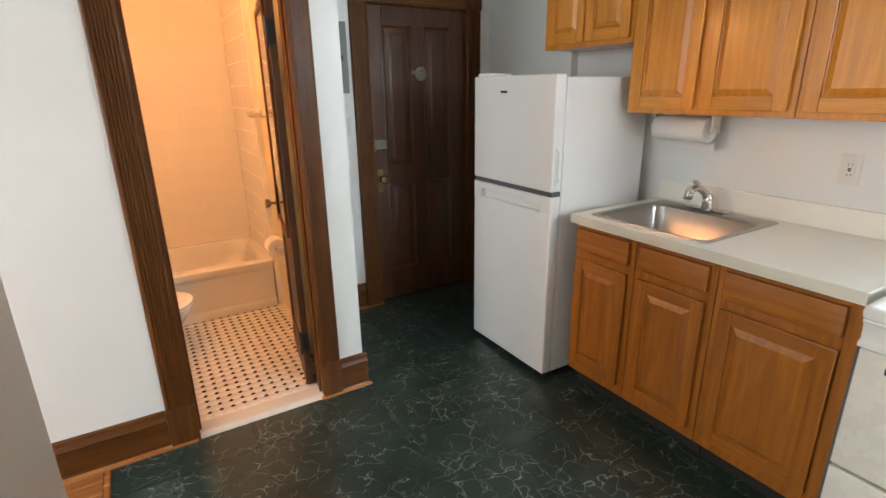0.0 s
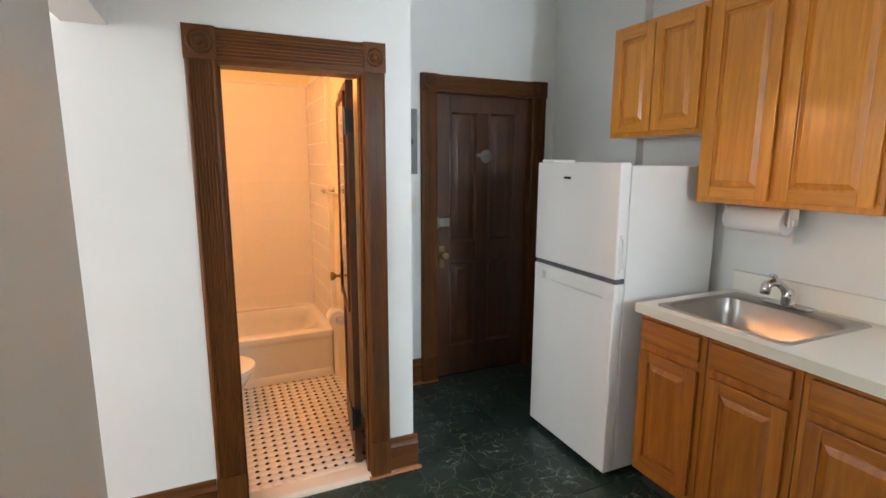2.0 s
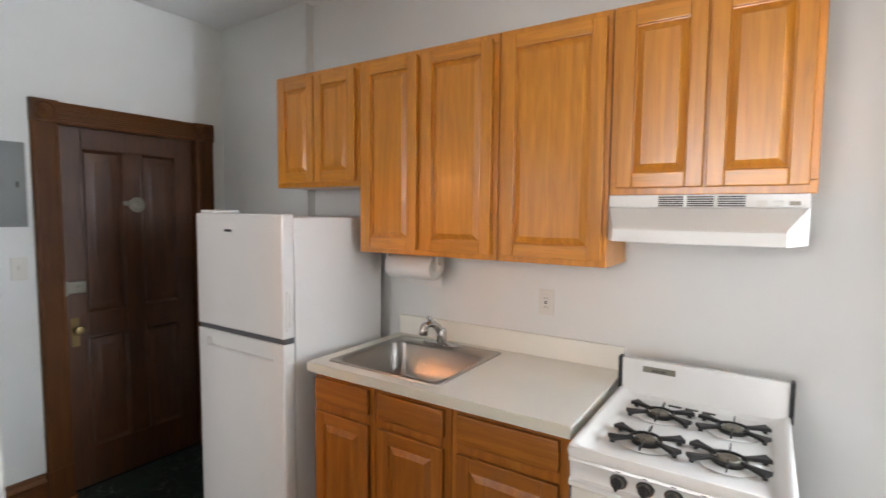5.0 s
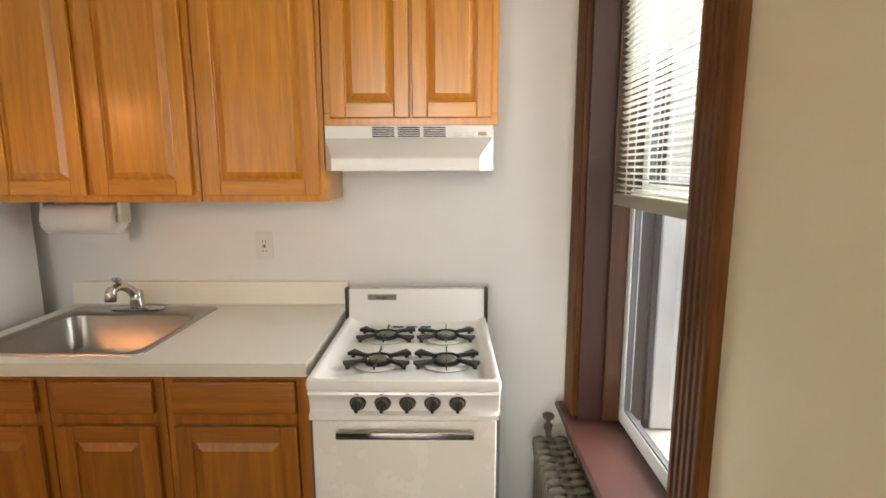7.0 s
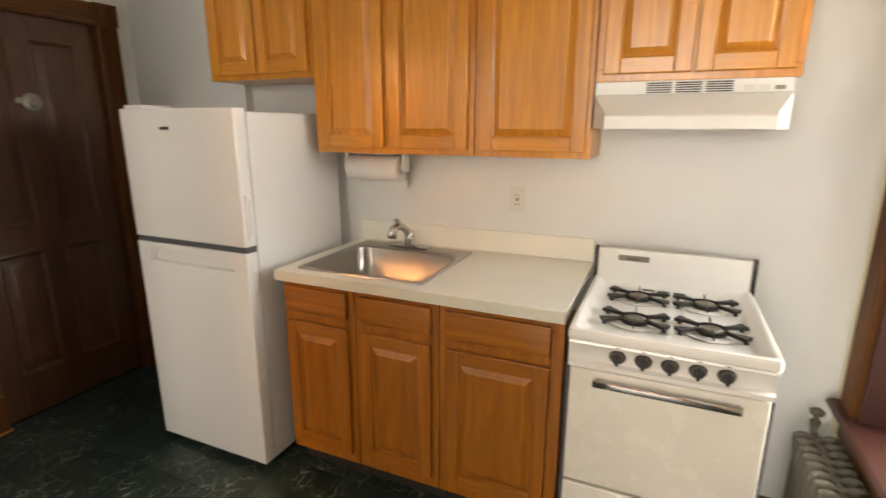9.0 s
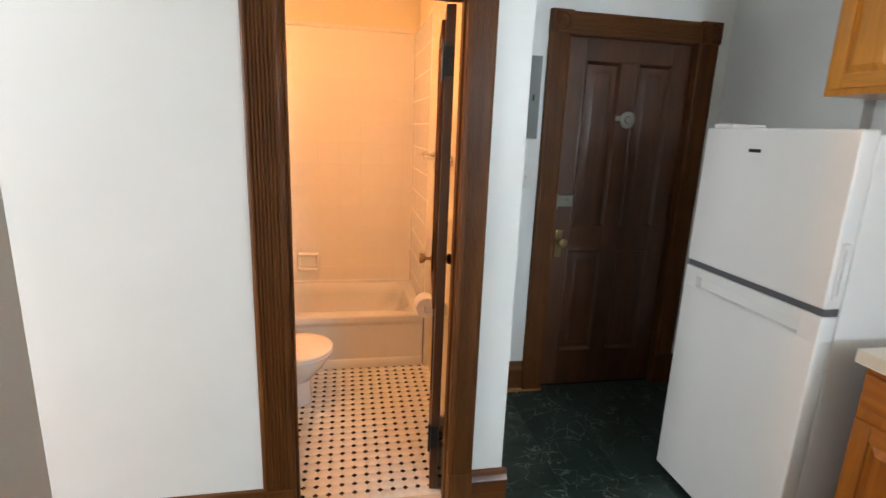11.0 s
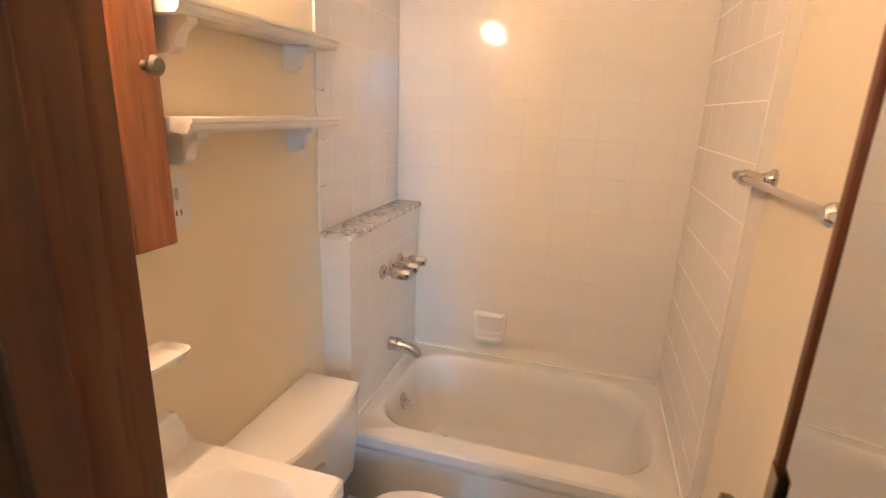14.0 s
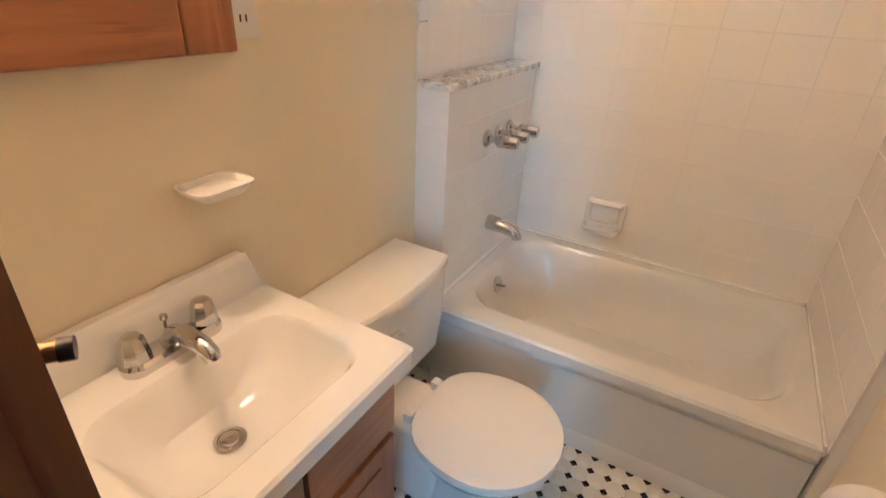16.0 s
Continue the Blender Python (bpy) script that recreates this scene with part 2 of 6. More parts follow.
def marble_ledge():
    m = material("grey_veined_marble", (0.7, 0.68, 0.64), 0.2)
    v = coords(m)
    n = noise_node(m, v, 22, 6, 0.65, 1.6)
    link(m, ramp(m, n, [(0.34, (0.24, 0.23, 0.21)), (0.46, (0.58, 0.55, 0.49)), (0.58, (0.78, 0.75, 0.68))]), bsdf(m).inputs["Base Color"])
    return m


m_floor = floor_marble()
m_ledge = marble_ledge()

# ---- mesh helpers ----
BASE = {}


def box(bm, x0, x1, y0, y1, z0, z1, bevel=0.0, seg=2):
    vs = [bm.verts.new((x, y, z)) for x in (x0, x1) for y in (y0, y1) for z in (z0, z1)]
    f = [bm.faces.new([vs[i] for i in q]) for q in ((0, 1, 3, 2), (4, 6, 7, 5), (0, 4, 5, 1), (2, 3, 7, 6), (0, 2, 6, 4), (1, 5, 7, 3))]
    if bevel:
        edges = list({e for face in f for e in face.edges})
        bmesh.ops.bevel(bm, geom=edges, offset=bevel, segments=seg, profile=0.6, affect="EDGES")
    return bm


def ring_loft(bm, rings, cap0=True, cap1=True):
    """Joins rings of equal counts of points into a skin."""
    rows = [[bm.verts.new(p) for p in r] for r in rings]
    n = len(rows[0])
    for a, b in zip(rows, rows[1:]):
        for i in range(n):
            bm.faces.new((a[i], a[(i + 1) % n], b[(i + 1) % n], b[i]))
    if cap0:
        bm.faces.new(list(reversed(rows[0])))
    if cap1:
        bm.faces.new(rows[-1])
    return bm


def lathe(bm, profile, at, axis=(0, 0, 1), seg=24, caps=True):
    """Turns (radius, height) pairs round an axis."""
    q = Vector((0, 0, 1)).rotation_difference(Vector(axis).normalized()).to_matrix()
    at = Vector(at)
    rings = []
    for r, h in profile:
        rings.append([at + q @ Vector((max(r, 1e-4) * math.cos(2 * math.pi * i / seg), max(r, 1e-4) * math.sin(2 * math.pi * i / seg), h)) for i in range(seg)])
    return ring_loft(bm, rings, caps, caps)


def rod(bm, a, b, r, seg=16, r2=None):
    a, b = Vector(a), Vector(b)
    return lathe(bm, [(r, 0), (r if r2 is None else r2, (b - a).length)], a, b - a, seg)


def tube(bm, points, r, seg=12):
    """A round pipe along points."""
    pts = [Vector(p) for p in points]
    rings = []
    for i, p in enumerate(pts):
        d = (pts[min(i + 1, len(pts) - 1)] - pts[max(i - 1, 0)]).normalized()
        side = d.cross(Vector((0.0123, 0.03, 1))).normalized()
        up = side.cross(d)
        k = r[i] if isinstance(r, (list, tuple)) else r
        rings.append([p + k * (math.cos(2 * math.pi * j / seg) * side + math.sin(2 * math.pi * j / seg) * up) for j in range(seg)])
    return ring_loft(bm, rings)


def rrect(cx, cy, hx, hy, r, n=6, z=0.0):
    """Points of a rounded rectangle."""
    pts = []
    for sx, sy, a0 in ((1, 1, 0), (-1, 1, 90), (-1, -1, 180), (1, -1, 270)):
        for i in range(n + 1):
            a = radians(a0 + 90 * i / n)
            pts.append((cx + sx * (hx - r) + r * math.cos(a), cy + sy * (hy - r) + r * math.sin(a), z))
    return pts


def prism(bm, outline, axis, a, b):
    """Sweeps a closed 2D outline along an axis from a to b; outline in the two other axes, in order."""
    def put(u, v, w):
        return {"x": (w, u, v), "y": (u, w, v), "z": (u, v, w)}[axis]
    return ring_loft(bm, [[put(u, v, a) for u, v in outline], [put(u, v, b) for u, v in outline]])


def finish(bm, smooth):
    bmesh.ops.recalc_face_normals(bm, faces=bm.faces)
    if smooth:
        for f in bm.faces:
            f.smooth = True
        for e in bm.edges:
            if len(e.link_faces) != 2:
                continue
            turn = e.calc_face_angle(0)
            if turn > radians(38):
                e.smooth = False
            elif turn > 0.2:
                big, small = sorted(e.link_faces, key=lambda f: -f.calc_area())
                if len(big.verts) == 4 and max(abs(v) for v in big.normal) > 0.999 and big.calc_area() > 8 * small.calc_area():
                    e.smooth = False


def mesh_of(name, bm, mat, smooth=True):
    finish(bm, smooth)
    me = bpy.data.meshes.new(name)
    bm.to_mesh(me)
    bm.free()
    me.materials.append(mat)
    return me


def thing(name, at, label, category, group="", rz=0.0, kind=""):
    """An Empty at the base of a thing; its parts hang from it."""
    ob = new(name)
    ob.empty_display_size = 0.1
    ob.matrix_basis = pose(*at, 0, 0, rz)
    BASE[ob.name] = ob.matrix_basis.copy()
    return tagged(ob, label, category, group, kind)


def part(name, bm, mat, parent, label="", local=False, smooth=True):
    """One mesh under a thing or a part. Built in world places unless local."""
    m = BASE[parent.name]
    if not local:
        bm.transform(m.inverted())
    ob = new(name, mesh_of(name, bm, mat, smooth))
    ob.parent = parent
    BASE[ob.name] = m
    return tagged(ob, label)


def solid(name, bm, mat, label="", category="", kind="structure", smooth=False):
    ob = new(name, mesh_of(name, bm, mat, smooth))
    BASE[ob.name] = Matrix.Identity(4)
    return tagged(ob, label, category, "", kind)


def B():
    return bmesh.new()


# ---- measures of the place ----
CEIL = 2.78
SOUTH = -0.92      # face of the facade wall with the window
BATHY = 1.745       # face of the wall with the bathroom door
ENTRY = 2.67       # face of the wall with the entry door
PART = -2.70       # kitchen face of the partition to the living room
NOOK = -1.54       # face of the bathroom's side wall towards the entry
BX0, BX1, BY0, BY1 = -2.92, -1.64, 1.825, 3.77   # inside of the bathroom
DX0, DX1, DTOP = -2.350, -1.764, 1.945          # bathroom door opening
EX0, EX1, ETOP = -1.008, -0.262, 2.022          # entry door opening
WX0, WX1, WZ0, WZ1 = -1.05, -0.225, 0.535, 2.25   # kitchen window opening

# ---- walls, ceilings ----
solid("wall_east", box(B(), 0, 0.15, SOUTH, ENTRY, 0, CEIL), m_wall, "pale grey painted kitchen wall behind the cabinets", "wall")
solid("wall_chase", box(B(), -0.058, -0.0005, 1.835, ENTRY - 0.0005, 0, CEIL - 0.0005), m_wall, "shallow painted pipe chase in the entry corner", "wall")
b = B()
box(b, PART, WX0, SOUTH - 0.24, SOUTH, 0, CEIL)
box(b, WX1, 0.15, SOUTH - 0.24, SOUTH, 0, CEIL)
box(b, WX0, WX1, SOUTH - 0.24, SOUTH, 0, WZ0 - 0.03)
box(b, WX0, WX1, SOUTH - 0.24, SOUTH, WZ1, CEIL)
solid("wall_south", b, m_wall_cream, "cream painted wall around the kitchen window", "wall")
b = B()
box(b, NOOK, EX0, ENTRY, ENTRY + 0.15, 0, CEIL)
box(b, EX1, 0.15, ENTRY, ENTRY + 0.15, 0, CEIL)
box(b, EX0, EX1, ENTRY, ENTRY + 0.15, ETOP, CEIL)
box(b, EX0, EX1, ENTRY + 0.10, ENTRY + 0.15, 0, ETOP)
solid("wall_entry", b, m_wall, "pale grey painted wall around the entry door", "wall")
b = B()
box(b, -6.6, DX0, BATHY, BY0, 0, CEIL)
box(b, DX1, NOOK, BATHY, BY0, 0, CEIL)
box(b, DX0, DX1, BATHY, BY0, DTOP, CEIL)
solid("wall_bath_front", b, m_wall, "pale grey painted wall around the bathroom door", "wall")
solid("wall_bath_east", box(B(), BX1, NOOK, BY0, BY1 + 0.13, 0, CEIL), m_wall, "painted wall between bathroom and entry", "wall")
solid("wall_bath_east_lining", box(B(), BX1 - 0.004, BX1 - 0.0005, BY0, BY1, 0, 2.45), m_bath_paint, "cream painted bathroom wall", "wall")
solid("wall_bath_west", box(B(), BX0 - 0.13, BX0, BY0, BY1 + 0.13, 0, CEIL), m_bath_paint, "cream painted bathroom wall behind the basin", "wall")
solid("wall_bath_north", box(B(), BX0, BX1, BY1, BY1 + 0.13, 0, CEIL), m_bath_paint, "bathroom wall behind the tub", "wall")
b = B()
box(b, BX0, DX0 - 0.04, BY0 + 0.0005, BY0 + 0.004, 0, 2.45)
solid("wall_bath_south_lining", b, m_bath_paint, "cream painted bathroom wall beside the door", "wall")
# Left open, unseen, south of y = 0.34 to admit the west fill.
b = B()
box(b, PART - 0.14, PART, 0.34, 0.97, 0, CEIL)
box(b, PART - 0.14, PART, 0.97, BATHY, 2.04, CEIL)
solid("wall_partition", b, m_wall, "painted partition with an open passage to the living room", "wall")
b = B()
box(b, -6.6, -5.1, SOUTH - 0.24, SOUTH, 0, CEIL)
box(b, -3.5, PART, SOUTH - 0.24, SOUTH, 0, CEIL)
box(b, -5.1, -3.5, SOUTH - 0.24, SOUTH, 0, 0.55)
box(b, -5.1, -3.5, SOUTH - 0.24, SOUTH, 2.3, CEIL)
solid("wall_living_south", b, m_wall, "painted living room wall with a wide window", "wall")
# Opening added in an unseen wall for the west fill lamp.
b = box(B(), -6.75, -6.6, SOUTH - 0.24, -0.9, 0, CEIL)
box(b, -6.75, -6.6, 1.6, BY0, 0, CEIL)
box(b, -6.75, -6.6, -0.9, 1.6, 0, 1.15)
box(b, -6.75, -6.6, -0.9, 1.6, 2.65, CEIL)
solid("wall_living_west", b, m_wall, "unseen living room wall with an added opening for the west fill", "wall")
solid("ceiling", box(B(), -6.75, 0.15, SOUTH - 0.24, ENTRY + 0.15, CEIL, CEIL + 0.1), m_ceiling, "white painted plaster ceiling", "ceiling")
solid("ceiling_bathroom", box(B(), BX0, BX1, BY0, BY1, 2.45, 2.55), m_ceiling, "white painted bathroom ceiling", "ceiling")
solid("floor_base", box(B(), -6.75, 0.15, SOUTH - 0.24, BY1 + 0.13, -0.14, -0.012), m_gap, "dark subfloor", "floor")

# ---- joinery: casings, baseboards, doors, window ----
def fluted_leg(bm, x0, x1, yf, z0, z1, out=-1, flutes=7):
    """An upright fluted board on a wall at y = yf; out: the side on which it stands proud."""
    w = x1 - x0
    prof = [(x0, 0), (x0, 0.020), (x0 + 0.008, 0.026)]
    pitch = (w - 0.030) / flutes
    for i in range(flutes):
        a = x0 + 0.015 + i * pitch
        prof += [(a, 0.026), (a + pitch * 0.2, 0.026), (a + pitch * 0.36, 0.0215), (a + pitch * 0.64, 0.0215), (a + pitch * 0.8, 0.026)]
    prof += [(x1 - 0.008, 0.026), (x1, 0.020), (x1, 0)]
    return prism(bm, [(x, yf + out * d) for x, d in prof], "z", z0, z1)


def fluted_head(bm, x0, x1, yf, z0, z1, out=-1, flutes=7):
    h = z1 - z0
    prof = [(0, z0), (0.020, z0), (0.026, z0 + 0.008)]
    pitch = (h - 0.030) / flutes
    for i in range(flutes):
        a = z0 + 0.015 + i * pitch
        prof += [(0.026, a), (0.026, a + pitch * 0.2), (0.0215, a + pitch * 0.36), (0.0215, a + pitch * 0.64), (0.026, a + pitch * 0.8)]
    prof += [(0.026, z1 - 0.008), (0.020, z1), (0, z1)]
    return prism(bm, [(yf + out * d, z) for d, z in prof], "x", x0, x1)


def rosette(bm, x0, x1, yf, z0, z1, out=-1):
    box(bm, x0, x1, min(yf, yf + out * 0.032), max(yf, yf + out * 0.032), z0, z1, 0.003)
    r = (x1 - x0) * 0.40
    lathe(bm, [(r, 0.0), (r, 0.004), (r * 0.88, 0.010), (r * 0.74, 0.003), (r * 0.6, 0.003), (r * 0.5, 0.009), (r * 0.34, 0.004), (r * 0.28, 0.004), (r * 0.2, 0.011), (0.001, 0.013)],
          ((x0 + x1) / 2, yf + out * 0.031, (z0 + z1) / 2), (0, out, 0), 28)
    return bm


def door_casing(name, x0, x1, x2, x3, yf, ztop, zhead, plinth, label, out=-1):
    c = thing(name, ((x0 + x3) / 2, yf, 0), label, "door casing", kind="structure")
    for a, e in ((x0, x1), (x2, x3)):
        part("leg", fluted_leg(B(), a, e, yf, plinth, ztop, out), m_trim, c)
        b = box(B(), a - 0.002, e + 0.002, min(yf, yf + out * 0.030), max(yf, yf + out * 0.030), 0, plinth, 0.003)
        part("plinth", b, m_trim, c)
        part("rosette", rosette(B(), a - 0.003, e + 0.003, yf, ztop, zhead, out), m_trim, c, "carved bullseye corner block")
    part("head", fluted_head(B(), x1 + 0.003, x2 - 0.003, yf, ztop - 0.003, zhead - 0.004, out), m_trim_x, c)
    return c


door_casing("bath_door_casing", -2.462, DX0, DX1, -1.670, BATHY, DTOP, 2.070, 0.19, "dark mahogany fluted casing round the bathroom door")
door_casing("entry_door_casing", -1.124, EX0, EX1, -0.143, ENTRY, ETOP, 2.135, 0.19, "dark mahogany fluted casing round the entry door")


def base_profile(u0, out):
    pts = [(0, 0), (0.020, 0), (0.020, 0.012), (0.017, 0.018), (0.017, 0.125), (0.022, 0.130), (0.024, 0.142), (0.018, 0.152), (0.012, 0.160), (0.009, 0.178), (0.004, 0.184), (0, 0.184)]
    return [(u0 + out * d, z) for d, z in pts]


def baseboard(name, axis, wall, out, a, b, mat, label="dark mahogany baseboard with a moulded cap"):
    bm = prism(B(), base_profile(wall, out), axis, a, b)
    return solid(name, bm, mat, label, "baseboard")


def shoe(name, axis, wall, out, a, b):
    bm = prism(B(), [(wall + out * d, z) for d, z in ((0.0205, 0.0), (0.034, 0.0), (0.032, 0.010), (0.0205, 0.016))], axis, a, b)
    return solid(name, bm, m_plank, "worn light shoe moulding", "trim")


baseboard("baseboard_passage", "x", BATHY, -1, -6.6, -2.466, m_trim_x)
shoe("trim_passage", "x", BATHY, -1, -6.6, -2.36)
baseboard("baseboard_corner", "x", BATHY, -1, -1.666, NOOK + 0.020, m_trim_x)
shoe("trim_corner", "x", BATHY, -1, -1.78, NOOK + 0.034)
baseboard("baseboard_nook", "y", NOOK, 1, BATHY + 0.001, ENTRY, m_trim_y)
baseboard("baseboard_entry", "x", ENTRY, -1, NOOK + 0.022, -1.128, m_trim_x)
shoe("trim_entry", "x", ENTRY, -1, NOOK + 0.022, -1.0)
baseboard("baseboard_entry_short", "x", ENTRY, -1, -0.139, -0.083, m_trim_x)
baseboard("baseboard_east", "y", -0.058, -1, 1.93, ENTRY - 0.026, m_trim_y)
baseboard("baseboard_partition", "y", PART, 1, 0.34, 0.97, m_trim_y)
baseboard("baseboard_south", "x", SOUTH, 1, PART, -1.2, m_trim_x)

# bathroom door jamb, lining the opening
jamb = thing("door_jamb", ((DX0 + DX1) / 2, BATHY, 0), "dark wooden lining of the bathroom doorway with a door stop", "door jamb", kind="structure")
b = box(B(), DX0 - 0.003, DX0 + 0.003, BATHY - 0.020, BY0 + 0.006, 0.0, DTOP, 0.002)
box(b, DX0 + 0.003, DX0 + 0.013, BATHY + 0.014, BATHY + 0.045, 0.0, DTOP - 0.012, 0.002)
part("side", b, m_trim, jamb)
b = box(B(), DX1 - 0.005, DX1 + 0.003, BATHY - 0.020, BY0 + 0.006, 0.0, DTOP, 0.002)
box(b, DX1 - 0.013, DX1 - 0.005, BATHY + 0.012, BATHY + 0.040, 0.0, DTOP - 0.015, 0.002)
part("side", b, m_trim, jamb)
b = box(B(), DX0 + 0.0035, DX1 - 0.0055, BATHY - 0.020, BY0 + 0.010, DTOP - 0.014, DTOP + 0.003, 0.002)
part("head", b, m_trim_x, jamb)
for side, (a, e) in enumerate(((DX0 - 0.09, DX0 - 0.001), (DX1 + 0.004, DX1 + 0.075))):
    part("inner_casing", box(B(), a, e, BY0 + 0.0045, BY0 + (0.029, 0.012)[side], 0.019, DTOP + 0.08, 0.003), m_trim, jamb)


def raised_panel_y(bm, x0, x1, z0, z1, yf, depth, out=-1):
    """A moulded panel standing in a door face at y = yf."""
    def r(ins, d):
        return [(x0 + ins, yf + out * d, z0 + ins), (x1 - ins, yf + out * d, z0 + ins), (x1 - ins, yf + out * d, z1 - ins), (x0 + ins, yf + out * d, z1 - ins)]
    return ring_loft(bm, [r(-0.012, -0.004), r(-0.012, 0.004), r(-0.004, 0.007), r(0.004, 0.0), r(0.012, -depth), r(0.030, -depth), r(0.055, -depth * 0.3), r(0.056, -depth * 0.25)], False, True)


# entry door, closed
ed = thing("door_entry", ((EX0 + EX1) / 2, ENTRY, 0), "closed dark mahogany four-panel entry door with old brass hardware", "door", kind="structure")
yf = ENTRY + 0.022
ym = 0.5 * (EX0 + EX1)
b = box(B(), EX0 + 0.004, EX0 + 0.115, yf, yf + 0.04, 0.008, ETOP - 0.004, 0.002)
part("stile", b, m_door, ed)
part("stile", box(B(), EX1 - 0.115, EX1 - 0.004, yf, yf + 0.04, 0.008, ETOP - 0.004, 0.002), m_door, ed)
part("stile", box(B(), ym - 0.05, ym + 0.05, yf, yf + 0.04, 0.23, ETOP - 0.12, 0.002), m_door, ed)
for z0, z1 in ((0.008, 0.229), (0.86, 1.00), (ETOP - 0.119, ETOP - 0.004)):
    for a, e in ((EX0 + 0.116, ym - 0.051), (ym + 0.051, EX1 - 0.116)) if 0.5 < z0 < 1 else ((EX0 + 0.116, EX1 - 0.116),):
        part("rail", box(B(), a, e, yf, yf + 0.04, z0, z1, 0.002), m_door, ed)
for a, e in ((EX0 + 0.116, ym - 0.051), (ym + 0.051, EX1 - 0.116)):
    for z0, z1 in ((0.23, 0.859), (1.001, ETOP - 0.12)):
        part("panel", raised_panel_y(B(), a + 0.004, e - 0.004, z0 + 0.004, z1 - 0.004, yf + 0.002, 0.012), m_door, ed)
ej = thing("entry_door_jamb", ((EX0 + EX1) / 2, ENTRY, 0), "dark wooden lining round the entry door", "door jamb", kind="structure")
for a, e in ((EX0 + 0.0005, EX0 + 0.0035), (EX1 - 0.0035, EX1 - 0.0005)):
    part("side", box(B(), a, e, ENTRY - 0.002, ENTRY + 0.098, 0.0, ETOP - 0.004), m_trim, ej)
part("head", box(B(), EX0 + 0.0005, EX1 - 0.0005, ENTRY - 0.002, ENTRY + 0.098, ETOP - 0.0035, ETOP - 0.0005), m_trim_x, ej)
kx = EX0 + 0.052
b = box(B(), kx - 0.02, kx + 0.02, yf - 0.004, yf, 0.82, 0.98, 0.002)
plate = part("escutcheon", b, m_brass, ed, "tall aged brass lock plate")
b = lathe(B(), [(0.010, 0), (0.010, 0.028), (0.018, 0.034), (0.027, 0.046), (0.028, 0.056), (0.022, 0.066), (0.002, 0.070)], (kx, yf - 0.003, 0.918), (0, -1, 0), 24)
part("knob", b, m_brass, ed, "round aged brass knob")
b = box(B(), EX0 - 0.012, EX0 + 0.018, yf - 0.030, yf, 1.108, 1.188, 0.004)
box(b, EX0 + 0.020, EX0 + 0.105, yf - 0.026, yf, 1.118, 1.183, 0.006)
lathe(b, [(0.012, 0), (0.012, 0.010), (0.002, 0.012)], (EX0 + 0.075, yf - 0.025, 1.151), (0, -1, 0), 18)
part("rim_lock", b, m_nickel, ed, "surface-mounted nickel rim lock")
b = lathe(B(), [(0.046, 0), (0.046, 0.004), (0.036, 0.008), (0.022, 0.007), (0.018, 0.012), (0.002, 0.013)], (-0.612, yf, 1.605), (0, -1, 0), 28)
box(b, -0.690, -0.655, yf - 0.010, yf, 1.600, 1.625, 0.003)
part("viewer", b, m_nickel, ed, "round nickel door viewer")

# light switch, breaker panel
def wall_plate_y(name, x, z, yw, w, h, label, toggle=True):
    p = thing(name, (x, yw, z - h / 2), label, "switch" if toggle else "outlet")
    part("cover_plate", box(B(), x - w / 2, x + w / 2, yw - 0.006, yw, z - h / 2, z + h / 2, 0.003), m_plate, p)
    part("toggle", box(B(), x - 0.005, x + 0.005, yw - 0.018, yw - 0.005, z - 0.004, z + 0.016, 0.002), m_plate, p)
    return p


wall_plate_y("light_switch", -1.193, 1.275, ENTRY, 0.07, 0.115, "white plastic light switch beside the entry door")
bp = thing("breaker_panel", (-1.26, ENTRY, 1.485), "grey metal breaker panel on the entry wall", "breaker panel")
part("cover", box(B(), -1.40, -1.150, ENTRY - 0.012, ENTRY, 1.485, 1.905, 0.003), m_grey_metal, bp)
part("door", box(B(), -1.37, -1.178, ENTRY - 0.018, ENTRY - 0.0125, 1.52, 1.87, 0.002), m_grey_metal, bp)
part("latch", box(B(), -1.195, -1.185, ENTRY - 0.024, ENTRY - 0.0185, 1.68, 1.71, 0.001), m_black, bp)

# bathroom door, standing open
bd = thing("door_bathroom", (-1.819, 1.852, 0.025), "open dark wooden bathroom door with a mirror on its face", "door", rz=-9, kind="structure")
L, T, HT = 0.555, 0.036, 1.905
part("stile", box(B(), 0.002, T, 0, 0.085, 0, HT, 0.002), m_door, bd, local=True)
part("stile", box(B(), 0.002, T, L - 0.085, L, 0, HT, 0.002), m_door, bd, local=True)
for z0, z1 in ((0, 0.20), (0.72, 0.84), (HT - 0.11, HT)):
    part("rail", box(B(), 0.002, T, 0.0855, L - 0.0855, z0, z1, 0.002), m_door, bd, local=True)
for z0, z1 in ((0.2005, 0.7195), (0.8405, HT - 0.1105)):
    part("panel", box(B(), 0.010, T - 0.010, 0.0855, L - 0.0855, z0, z1, 0.001), m_door, bd, local=True)
mir = part("mirror_frame", box(box(box(box(B(), -0.012, 0.0015, 0.03, 0.055, 0.80, 1.86, 0.003), -0.012, 0.0015, L - 0.055, L - 0.03, 0.80, 1.86, 0.003), -0.012, 0.0015, 0.056, L - 0.056, 0.80, 0.825, 0.003), -0.012, 0.0015, 0.056, L - 0.056, 1.835, 1.86, 0.003), m_trim, bd, "thin wooden mirror frame", local=True)
part("mirror", box(B(), -0.006, 0.001, 0.0565, L - 0.0565, 0.8255, 1.8345), m_mirror, bd, "long door mirror", local=True)
